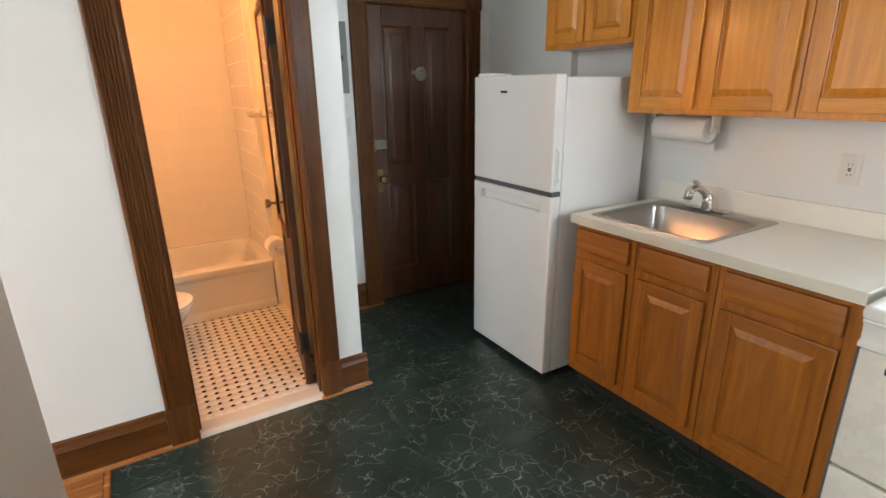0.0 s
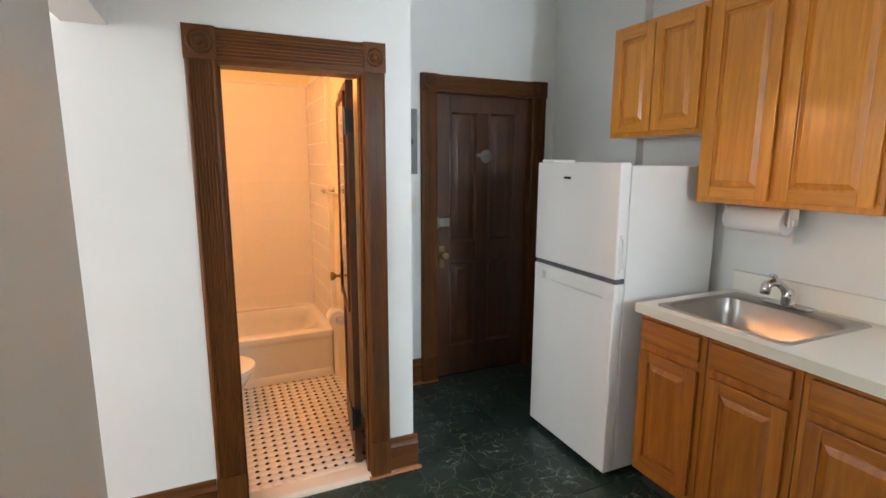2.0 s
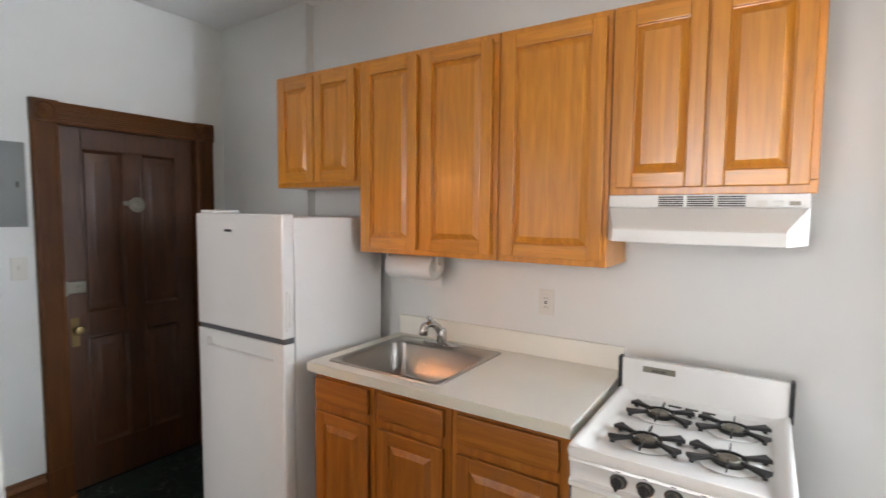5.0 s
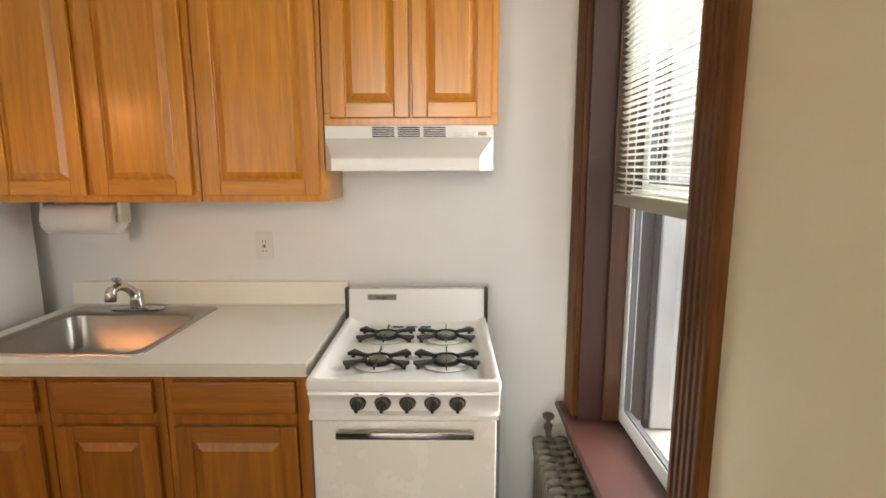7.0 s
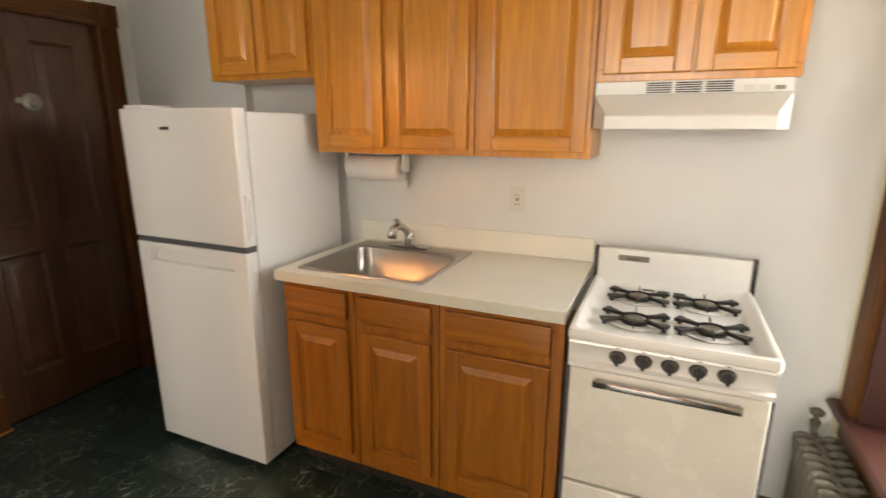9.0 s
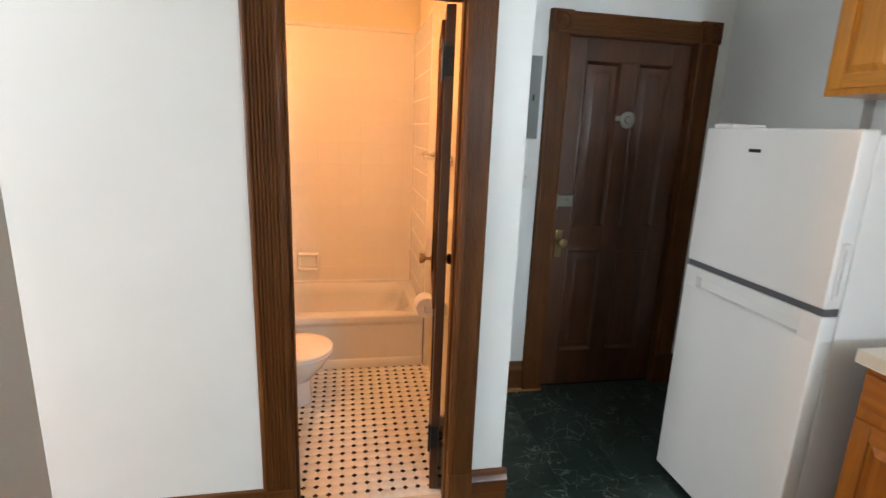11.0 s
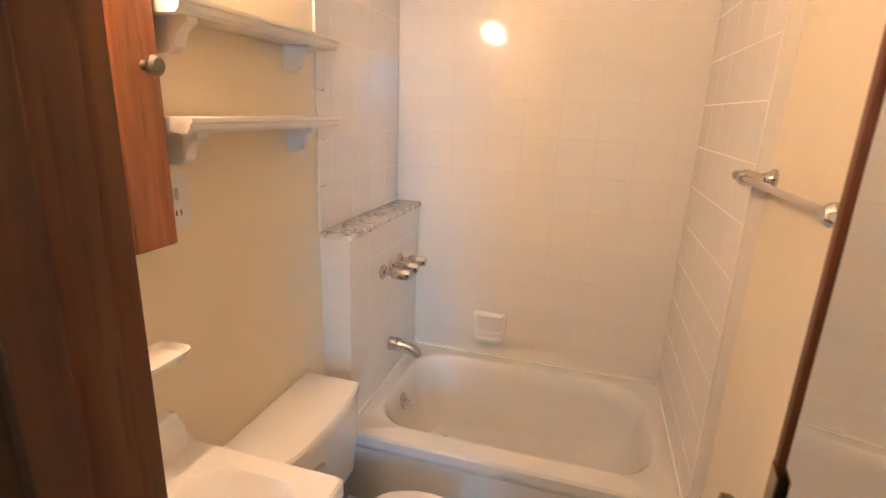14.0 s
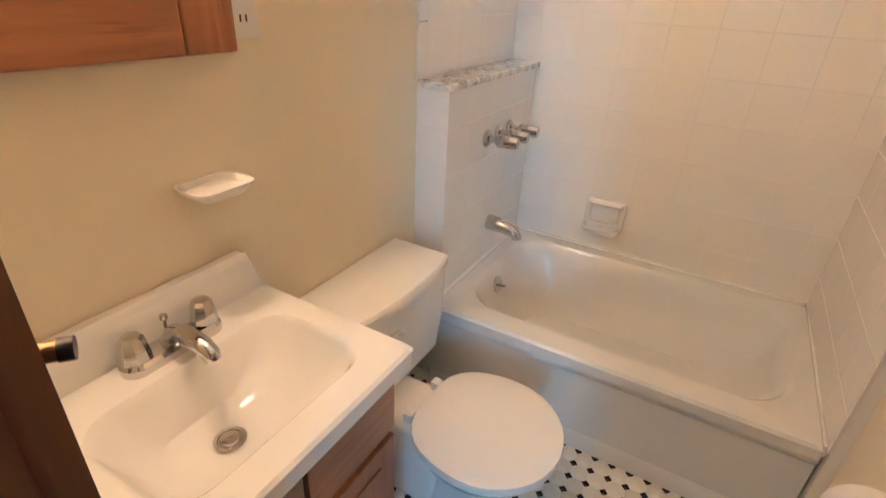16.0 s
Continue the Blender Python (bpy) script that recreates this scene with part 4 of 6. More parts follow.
ring_loft(b, [hood_ring(-0.306, 0.002, 1.598), hood_ring(-0.452, CUT, 1.532), hood_ring(-0.460, CUT, 1.526), hood_ring(-0.460, CUT, 1.488), hood_ring(-0.452, CUT, 1.488), hood_ring(-0.448, CUT, 1.512), hood_ring(-0.40, CUT, 1.528)], True, True)
part("shell", b, m_hood, hdv, smooth=False)
for g in range(3):
    for k in range(5):
        z = 1.6025 + k * 0.0072
        part("vent_slot", box(B(), -0.3035, -0.3018, -0.408 + g * 0.088, -0.332 + g * 0.088, z, z + 0.004), m_gap, hdv)
for y in (-0.452, -0.494):
    part("rocker_switch", box(B(), -0.310, -0.302, y - 0.013, y + 0.013, 1.604, 1.620, 0.002), m_plate, hdv)
part("label_plate", box(B(), -0.3035, -0.302, -0.548, -0.520, 1.606, 1.618), m_nickel, hdv)
part("filter", box(B(), -0.36, -0.06, -0.5, -0.06, 1.514, 1.524, 0.002), m_steel, hdv)

# ---- gas stove ----
st = thing("gas_stove", (-0.47, -0.30, 0), "white apartment-size gas stove with four black burner grates", "stove")
Y0, Y1 = -0.566, -0.022
for a, e in ((Y0 + 0.003, Y0 + 0.02), (Y1 - 0.02, Y1 - 0.003)):
    part("side_panel", box(B(), -0.735, -0.17, a, e, 0.02, 0.905, 0.003), m_white, st)
part("back_sheet", box(B(), -0.19, -0.172, Y0 + 0.021, Y1 - 0.021, 0.03, 0.90), m_white, st)
ccx, ccy = -0.478, (Y0 + Y1) / 2
rings = [rrect(ccx, ccy, 0.305, 0.266, 0.012, 4, 0.898), rrect(ccx, ccy, 0.309, 0.268, 0.012, 4, 0.915), rrect(ccx, ccy, 0.306, 0.265, 0.012, 4, 0.928), rrect(ccx, ccy, 0.296, 0.255, 0.014, 4, 0.930),
         rrect(ccx, ccy, 0.286, 0.246, 0.016, 4, 0.924), rrect(ccx, ccy, 0.270, 0.225, 0.03, 4, 0.902), rrect(ccx, ccy, 0.262, 0.205, 0.03, 4, 0.900)]
cook = part("cooktop", ring_loft(B(), rings, True, True), m_white, st, "white enamel cooktop with a raised rim")
for y in (-0.225, -0.278, -0.331):
    part("vent_slot", box(B(), -0.240, -0.229, y - 0.020, y + 0.020, 0.9005, 0.9035), m_black, cook)


def burner(x, y):
    bw = lathe(B(), [(0.078, 0.0), (0.080, 0.003), (0.075, 0.004), (0.043, 0.0025), (0.041, -0.003)], (x, y, 0.9012), (0, 0, 1), 36, False)
    bowl = part("burner_bowl", bw, m_white, st, "white enamel drip bowl")
    part("well", lathe(B(), [(0.041, 0), (0.001, 0.0002)], (x, y, 0.9016), (0, 0, 1), 28, False), m_black, bowl)
    part("burner_cap", lathe(B(), [(0.026, 0), (0.030, 0.004), (0.030, 0.012), (0.026, 0.016), (0.010, 0.017), (0.002, 0.015)], (x, y, 0.902), (0, 0, 1), 24), m_nickel, bowl)
    gb = lathe(B(), [(0.040, 0.911), (0.046, 0.911), (0.046, 0.918), (0.040, 0.918), (0.040, 0.9111)], (x, y, 0), (0, 0, 1), 28, False)
    for sx in (-1, 1):
        for sy in (-1, 1):
            d = Vector((sx * 0.48, sy * 0.86, 0)).normalized()
            n = Vector((-d.y, d.x, 0))
            o = [(0.036, -0.004), (0.058, -0.005), (0.078, -0.009), (0.106, -0.018), (0.106, 0.018), (0.078, 0.009), (0.058, 0.005), (0.036, 0.004)]
            c = Vector((x, y, 0))
            prism(gb, [((c + d * u + n * v).x, (c + d * u + n * v).y) for u, v in o], "z", 0.9105, 0.9215)
            e = c + d * 0.097
            box(gb, e.x - 0.006, e.x + 0.006, e.y - 0.006, e.y + 0.006, 0.901, 0.911)
    for sx in (-1, 1):
        box(gb, *sorted((x + sx * 0.022, x + sx * 0.088)), y - 0.002, y + 0.002, 0.9125, 0.9225)
    part("grate", gb, m_iron, st, "black cast iron pan grate")


for x, y in ((-0.585, -0.198), (-0.585, -0.411), (-0.352, -0.196), (-0.352, -0.408)):
    burner(x, y)
bk = box(B(), -0.20, -0.172, Y0 + 0.012, Y1 - 0.012, 0.905, 1.040, 0.005, 3)
back = part("back_panel", bk, m_white, st)
for y0, y1 in ((Y0 - 0.002, Y0 + 0.0115), (Y1 - 0.0115, Y1 + 0.002)):
    part("end_cap", box(B(), -0.204, -0.166, y0, y1, 0.905, 1.044, 0.004), m_black, back)
part("badge", box(B(), -0.2035, -0.2003, -0.218, -0.108, 0.998, 1.020, 0.001), m_nickel, back, "silver maker's plate with illegible letters")
for k in range(6):
    part("letter_bar", box(B(), -0.2046, -0.2036, -0.186 + k * 0.008, -0.181 + k * 0.008, 1.003, 1.012), m_black, back)
part("control_panel", prism(B(), [(-0.735, 0.897), (-0.786, 0.897), (-0.788, 0.890), (-0.776, 0.878), (-0.770, 0.835), (-0.784, 0.828), (-0.784, 0.815), (-0.735, 0.815)], "y", Y0 + 0.012, Y1 - 0.012), m_white, st)
for k in range(5):
    y = -0.168 - k * 0.0683
    kb = lathe(B(), [(0.021, 0), (0.0215, 0.004), (0.018, 0.007), (0.016, 0.026), (0.014, 0.029), (0.002, 0.029)], (-0.772, y, 0.862), (-1, 0, 0.12), 24)
    box(kb, -0.808, -0.798, y - 0.0045, y + 0.0045, 0.846, 0.884, 0.002)
    kn = part("knob", kb, m_black, st, "black stove knob with a chrome ring")
    part("dial", lathe(B(), [(0.0170, 0.006), (0.0165, 0.0268), (0.015, 0.0296)], (-0.772, y, 0.862), (-1, 0, 0.12), 28, False), m_nickel, kn, "brushed metal dial")
    part("ring", lathe(B(), [(0.0225, 0), (0.024, 0.002), (0.0225, 0.004)], (-0.772, y, 0.862), (-1, 0, 0.12), 28), m_chrome, kn)
    part("mark", box(B(), -0.7885, -0.787, y - 0.006, y + 0.006, 0.8915, 0.8935), m_black, st)
part("oven_door", box(B(), -0.772, -0.735, Y0 + 0.016, Y1 - 0.016, 0.425, 0.806, 0.006, 3), m_almond, st)
hb = box(B(), -0.800, -0.792, -0.486, -0.108, 0.765, 0.787, 0.003)
box(hb, -0.792, -0.7725, -0.482, -0.470, 0.769, 0.783)
box(hb, -0.792, -0.7725, -0.126, -0.114, 0.769, 0.783)
part("oven_handle", hb, m_chrome, st, "flat chrome oven handle")
part("seal", box(B(), -0.752, -0.736, Y0 + 0.0045, Y1 - 0.0045, 0.08, 0.81), m_gasket, st)
part("broiler_drawer", box(B(), -0.772, -0.735, Y0 + 0.016, Y1 - 0.016, 0.10, 0.415, 0.006, 3), m_almond, st)
hb = box(B(), -0.798, -0.790, -0.395, -0.200, 0.372, 0.394, 0.003)
box(hb, -0.790, -0.7725, -0.392, -0.382, 0.376, 0.390)
box(hb, -0.790, -0.7725, -0.213, -0.203, 0.376, 0.390)
part("drawer_handle", hb, m_chrome, st, "flat chrome drawer handle")
part("kick_plate", box(B(), -0.715, -0.70, Y0 + 0.021, Y1 - 0.021, 0.0, 0.0995), m_gap, st)

# ---- radiator ----
rd = thing("radiator", (-0.52, -0.82, 0), "dusty beige cast-iron column radiator under the window", "radiator")
RZ = 0.445


def section_mesh():
    bm = B()
    for y in (-0.042, 0.042):
        ringset = []
        for z, kx, ky in ((0.07, 0.014, 0.020), (0.10, 0.019, 0.028), (0.16, 0.015, 0.022), (0.35, 0.015, 0.022), (0.41, 0.019, 0.030), (0.438, 0.015, 0.028), (RZ, 0.008, 0.018)):
            ringset.append([(kx * math.cos(2 * math.pi * i / 10), y + ky * math.sin(2 * math.pi * i / 10), z) for i in range(10)])
        ring_loft(bm, ringset)
    box(bm, -0.012, 0.012, -0.03, 0.03, 0.405, 0.436, 0.006)
    box(bm, -0.012, 0.012, -0.03, 0.03, 0.085, 0.12, 0.006)
    return mesh_of("section", bm, m_radiator)


me = section_mesh()
n = 14
for i in range(n):
    o = new("section", me)
    o.parent = rd
    o.location = (-0.30 + 0.60 * i / (n - 1), 0, 0)
part("tie_rod", rod(rod(B(), (-0.84, -0.82, 0.42), (-0.20, -0.82, 0.42), 0.014, 12), (-0.84, -0.82, 0.10), (-0.20, -0.82, 0.10), 0.014, 12), m_radiator, rd)
for x in (-0.80, -0.24):
    part("leg", box(B(), x - 0.014, x + 0.014, -0.875, -0.765, 0.0, 0.075, 0.006), m_radiator, rd)
vb = tube(B(), [(-0.215, -0.82, 0.42), (-0.190, -0.82, 0.42), (-0.175, -0.82, 0.43), (-0.17, -0.82, 0.46)], 0.012, 12)
lathe(vb, [(0.016, 0), (0.018, 0.02), (0.010, 0.026), (0.008, 0.045), (0.022, 0.050), (0.024, 0.062), (0.016, 0.068), (0.002, 0.070)], (-0.17, -0.82, 0.45), (0, 0, 1), 18)
part("valve", vb, m_radiator, rd, "radiator valve with a round handwheel")

# ---- bathroom ----
ZF = 0.018
TZ = 0.372
TX0, TX1, TY0, TY1 = -2.806, BX1 - 0.040, 3.005, BY1 - 0.008
LZ = 1.082

# tub
tb = thing("bathtub", ((TX0 + TX1) / 2, (TY0 + TY1) / 2, ZF), "short white enamelled alcove bathtub with a plain apron", "bathtub")
cx, cy, hx, hy = (TX0 + TX1) / 2, (TY0 + TY1) / 2, (TX1 - TX0) / 2, (TY1 - TY0) / 2
ix, iy = cx - 0.002, cy + 0.012
rings = [rrect(cx, cy, hx, hy, 0.012, 8, TZ - 0.040), rrect(cx, cy, hx, hy, 0.014, 8, TZ - 0.010), rrect(cx, cy, hx - 0.008, hy - 0.008, 0.016, 8, TZ - 0.001), rrect(cx, cy, hx - 0.02, hy - 0.02, 0.02, 8, TZ),
         rrect(ix, iy, hx - 0.058, hy - 0.076, 0.15, 8, TZ - 0.001), rrect(ix, iy, hx - 0.070, hy - 0.088, 0.15, 8, TZ - 0.012), rrect(ix, iy, hx - 0.088, hy - 0.108, 0.15, 8, TZ - 0.08),
         rrect(ix - 0.01, iy, hx - 0.15, hy - 0.14, 0.15, 8, 0.14), rrect(ix - 0.02, iy, hx - 0.20, hy - 0.18, 0.13, 8, 0.085), rrect(ix - 0.02, iy, hx - 0.30, hy - 0.26, 0.08, 8, 0.078)]
part("basin", ring_loft(B(), rings, False, True), m_tub, tb)
ap = B()
prism(ap, [(TY0 + 0.003, TZ - 0.041), (TY0 + 0.004, TZ - 0.05), (TY0 + 0.016, TZ - 0.07), (TY0 + 0.018, ZF + 0.06), (TY0 + 0.008, ZF + 0.045), (TY0 + 0.006, ZF - 0.004), (TY0 + 0.05, ZF - 0.004), (TY0 + 0.05, TZ - 0.041)], "x", TX0 + 0.001, TX1 - 0.001)
part("apron", ap, m_tub, tb)
part("overflow_plate", lathe(lathe(B(), [(0.034, 0), (0.034, 0.003), (0.028, 0.007), (0.002, 0.008)], (TX0 + 0.092, 3.36, 0.300), (1, 0, 0.25), 24), [(0.006, 0.006), (0.006, 0.03), (0.008, 0.034), (0.002, 0.037)], (TX0 + 0.092, 3.36, 0.300), (1, 0, 0.1), 10), m_chrome, tb, "chrome overflow plate with trip lever")
part("drain", lathe(B(), [(0.026, 0), (0.026, 0.002), (0.018, 0.003), (0.002, 0.001)], (-2.56, 3.46, 0.079), (0, 0, 1), 20), m_chrome, tb)

cb = box(B(), TX0 - 0.004, TX0 + 0.010, TY0 + 0.02, TY1 + 0.004, TZ - 0.03, TZ + 0.006, 0.004)
part("caulk", cb, m_porcelain, tb)
part("caulk", box(B(), TX0 + 0.011, TX1 - 0.009, TY1 - 0.011, TY1 + 0.004, TZ - 0.03, TZ + 0.006, 0.004), m_porcelain, tb)
part("caulk", box(B(), TX1 - 0.008, TX1 + 0.004, TY0 + 0.006, TY1 + 0.004, TZ - 0.03, TZ + 0.006, 0.004), m_porcelain, tb)

# tiled ledge box behind the tub's head, with its marble cap
solid("wall_ledge", box(B(), BX0, TX0 - 0.010, 3.075, BY1 - 0.0085, 0.0, LZ - 0.022), m_grout, "tiled pipe ledge at the head of the tub", "wall")
lc = thing("ledge_cap", (-2.86, 3.42, LZ - 0.021), "grey veined marble cap on the pipe ledge", "ledge")
part("slab", box(B(), BX0 + 0.007, TX0 + 0.010, 3.058, BY1 - 0.0085, LZ - 0.0215, LZ, 0.004), m_ledge, lc)


def chrome_tap(y):
    b = lathe(B(), [(0.030, 0), (0.030, 0.004), (0.022, 0.012), (0.012, 0.016), (0.012, 0.050), (0.015, 0.052), (0.015, 0.060)], (TX0, y, 0.868), (1, 0, 0), 20)
    t = thing("tub_tap", (TX0, y, 0.868), "chrome tub tap with a fluted clear handle", "tap", "tub taps")
    part("stem", b, m_chrome, t)
    h = B()
    rings = []
    for d, r in ((0.040, 0.014), (0.045, 0.021), (0.108, 0.019), (0.116, 0.016), (0.117, 0.010)):
        rings.append([(TX0 + d, y + (r + 0.002 * (i % 2)) * math.cos(2 * math.pi * i / 16), 0.868 + (r + 0.002 * (i % 2)) * math.sin(2 * math.pi * i / 16)) for i in range(16)])
    ring_loft(h, rings)
    part("handle", h, m_chrome, t)


for y in (3.340, 3.434, 3.532):
    chrome_tap(y)
sp = thing("tub_spout", (TX0, 3.426, 0.520), "short curved chrome tub spout", "spout")
part("body", tube(B(), [(TX0, 3.426, 0.521), (TX0 + 0.02, 3.426, 0.521), (TX0 + 0.065, 3.426, 0.518), (TX0 + 0.105, 3.426, 0.508), (TX0 + 0.122, 3.426, 0.493), (TX0 + 0.125, 3.426, 0.481)], [0.031, 0.030, 0.027, 0.023, 0.020, 0.018], 18), m_chrome, sp)
sh = thing("shower_head", (BX0, 3.39, 1.95), "chrome shower head on a bent arm", "shower head")
part("flange", lathe(B(), [(0.032, 0), (0.030, 0.004), (0.012, 0.010)], (BX0 + 0.008, 3.39, 2.06), (1, 0, 0), 20), m_chrome, sh)
part("arm", tube(B(), [(BX0 + 0.008, 3.39, 2.06), (BX0 + 0.08, 3.39, 2.065), (BX0 + 0.14, 3.39, 2.050), (BX0 + 0.20, 3.39, 2.005), (BX0 + 0.235, 3.39, 1.975)], 0.010, 12), m_chrome, sh)
part("head", lathe(B(), [(0.012, 0), (0.016, 0.015), (0.018, 0.022), (0.034, 0.040), (0.038, 0.056), (0.038, 0.066), (0.034, 0.070), (0.030, 0.066), (0.002, 0.066)], (BX0 + 0.232, 3.39, 1.978), (0.72, 0, -0.69), 24), m_chrome, sh)


def tile_soap_dish(at, facing, label):
    """A ceramic dish; built facing -y, then turned."""
    d = thing("soap_dish", at, label, "soap dish", rz=facing)
    b = ring_loft(B(), [rr for rr in [
        [(x, 0.0, z) for x, z, _ in rrect(0, 0.066, 0.078, 0.066, 0.012, 4)],
        [(x, -0.012, z) for x, z, _ in rrect(0, 0.066, 0.078, 0.066, 0.012, 4)],
        [(x, -0.018, z) for x, z, _ in rrect(0, 0.066, 0.070, 0.058, 0.012, 4)],
        [(x, -0.016, z) for x, z, _ in rrect(0, 0.074, 0.058, 0.040, 0.012, 4)],
        [(x, -0.006, z) for x, z, _ in rrect(0, 0.074, 0.054, 0.036, 0.012, 4)]]], True, True)
    part("back", b, m_porcelain, d, local=True)
    t = ring_loft(B(), [rrect(0, -0.035, 0.066, 0.030, 0.018, 5, 0.004), rrect(0, -0.036, 0.074, 0.036, 0.022, 5, 0.018), rrect(0, -0.036, 0.074, 0.036, 0.022, 5, 0.026), rrect(0, -0.036, 0.066, 0.029, 0.018, 5, 0.027), rrect(0, -0.036, 0.058, 0.022, 0.014, 5, 0.014)])
    part("tray", t, m_porcelain, d, local=True)
    part("lip", rod(B(), (-0.062, -0.024, 0.118), (0.062, -0.024, 0.118), 0.008, 12), m_porcelain, d, local=True)


tile_soap_dish((-2.438, BY1 - 0.008, 0.459), 0, "white ceramic soap dish set in the wall tiles above the tub")


def basin_dish(y, z, label):
    d = thing("wall_soap_dish", (BX0, y, z), label, "soap dish")
    t = ring_loft(B(), [rrect(BX0 + 0.045, y, 0.036, 0.048, 0.02, 5, z - 0.014), rrect(BX0 + 0.047, y, 0.045, 0.060, 0.024, 5, z), rrect(BX0 + 0.047, y, 0.046, 0.062, 0.024, 5, z + 0.006), rrect(BX0 + 0.047, y, 0.041, 0.056, 0.022, 5, z + 0.006), rrect(BX0 + 0.047, y, 0.032, 0.046, 0.02, 5, z - 0.004)])
    part("tray", t, m_porcelain, d)
    part("bracket", box(B(), BX0, BX0 + 0.03, y - 0.03, y + 0.03, z - 0.028, z - 0.006, 0.004), m_porcelain, d)


basin_dish(2.325, 0.985, "white ceramic soap dish on the cream wall above the basin")
basin_dish(1.925, 0.950, "white ceramic tumbler dish on the cream wall above the basin")

# vanity with basin
VY0, VY1, VXF, VZ = 1.885, 2.424, -2.500, 0.722
vn = thing("vanity_cabinet", (-2.71, 2.15, ZF), "red oak vanity cabinet under the basin", "vanity cabinet")
part("body", box(B(), BX0 + 0.004, VXF - 0.045, VY0 + 0.02, VY1 - 0.02, ZF, VZ - 0.16, 0.002), m_oak_red, vn)
part("top_rail", box(B(), VXF - 0.062, VXF - 0.0452, VY0 + 0.02, VY1 - 0.02, VZ - 0.159, VZ - 0.043, 0.002), m_oak_red_y, vn)
part("side_panel", box(B(), BX0 + 0.01, VXF - 0.047, VY1 - 0.0195, VY1 - 0.013, ZF + 0.02, VZ - 0.044, 0.002), m_oak_red, vn)
for a, e in ((VY0 + 0.03, 2.145), (2.155, VY1 - 0.03)):
    d = part("door", box(B(), VXF - 0.0445, VXF - 0.026, a, e, ZF + 0.10, 0.50, 0.004), m_oak_red, vn)
    part("panel", box(B(), VXF - 0.0258, VXF - 0.022, a + 0.05, e - 0.05, ZF + 0.15, 0.45, 0.003), m_oak_red, d)
    part("drawer_front", box(B(), VXF - 0.0445, VXF - 0.026, a, e, 0.52, 0.655, 0.004), m_oak_red_y, vn)
bs = thing("bathroom_basin", (-2.71, 2.15, VZ - 0.04), "white cultured-marble vanity basin with a raised back", "basin")
cx, cy = (BX0 + VXF) / 2 + 0.002, (VY0 + VY1) / 2
hx, hy = (VXF - BX0) / 2 - 0.002, (VY1 - VY0) / 2
qx, qy = cx + 0.024, cy + 0.012
rings = [rrect(cx, cy, hx, hy, 0.012, 8, VZ - 0.042), rrect(cx, cy, hx, hy, 0.012, 8, VZ - 0.008), rrect(cx, cy, hx - 0.006, hy - 0.006, 0.014, 8, VZ - 0.001), rrect(cx, cy, hx - 0.014, hy - 0.014, 0.016, 8, VZ),
         rrect(qx, qy, 0.124, 0.202, 0.066, 8, VZ), rrect(qx, qy, 0.121, 0.199, 0.066, 8, VZ - 0.003), rrect(qx, qy, 0.116, 0.192, 0.066, 8, VZ - 0.012), rrect(qx, qy, 0.104, 0.175, 0.066, 8, VZ - 0.05), rrect(qx - 0.012, qy - 0.01, 0.082, 0.125, 0.07, 8, VZ - 0.105), rrect(qx - 0.022, qy - 0.012, 0.050, 0.070, 0.045, 8, VZ - 0.122), rrect(qx - 0.025, qy - 0.014, 0.024, 0.024, 0.023, 8, VZ - 0.126)]
part("bowl", ring_loft(B(), rings, False, True), m_porcelain, bs)
bb = B()
prof = [(VY0 + 0.003, VZ - 0.001), (VY0 + 0.003, VZ + 0.095), (VY1 - 0.046, VZ + 0.095), (VY1 - 0.039, VZ + 0.092), (VY1 - 0.033, VZ + 0.082), (VY1 - 0.027, VZ + 0.060), (VY1 - 0.020, VZ + 0.032), (VY1 - 0.012, VZ + 0.012), (VY1 - 0.002, VZ - 0.001)]
ring_loft(bb, [[(BX0 + 0.003, y, z) for y, z in prof], [(BX0 + 0.020, y, z) for y, z in prof], [(BX0 + 0.028, y * 0.998 + 0.004, VZ - 0.001 + (z - VZ + 0.001) * 0.86) for y, z in prof]])
part("splashback", bb, m_porcelain, bs)
part("drain", lathe(B(), [(0.028, 0), (0.028, 0.003), (0.022, 0.003), (0.019, -0.001), (0.016, 0.006), (0.002, 0.007)], (qx - 0.025, qy - 0.014, VZ - 0.121), (0, 0, 1), 22), m_chrome, bs, "chrome pop-up drain")
bf = thing("basin_faucet", (-2.856, 2.178, VZ), "chrome two-handle basin faucet with clear knobs", "faucet")
fx, fy = -2.858, 2.176
part("base_plate", ring_loft(B(), [rrect(fx, fy, 0.027, 0.094, 0.026, 8, VZ), rrect(fx, fy, 0.027, 0.094, 0.026, 8, VZ + 0.014), rrect(fx, fy, 0.021, 0.086, 0.020, 8, VZ + 0.021)]), m_chrome, bf)
part("spout", tube(B(), [(fx, fy, VZ + 0.016), (fx + 0.015, fy, VZ + 0.036), (fx + 0.05, fy, VZ + 0.050), (fx + 0.09, fy, VZ + 0.046), (fx + 0.108, fy, VZ + 0.034), (fx + 0.110, fy, VZ + 0.026)], [0.022, 0.021, 0.019, 0.0165, 0.016, 0.014], 16), m_chrome, bf)
part("lift_rod", lathe(B(), [(0.003, 0), (0.003, 0.04), (0.007, 0.044), (0.007, 0.052), (0.002, 0.054)], (fx - 0.012, fy, VZ + 0.016), (0, 0, 1), 10), m_chrome, bf)
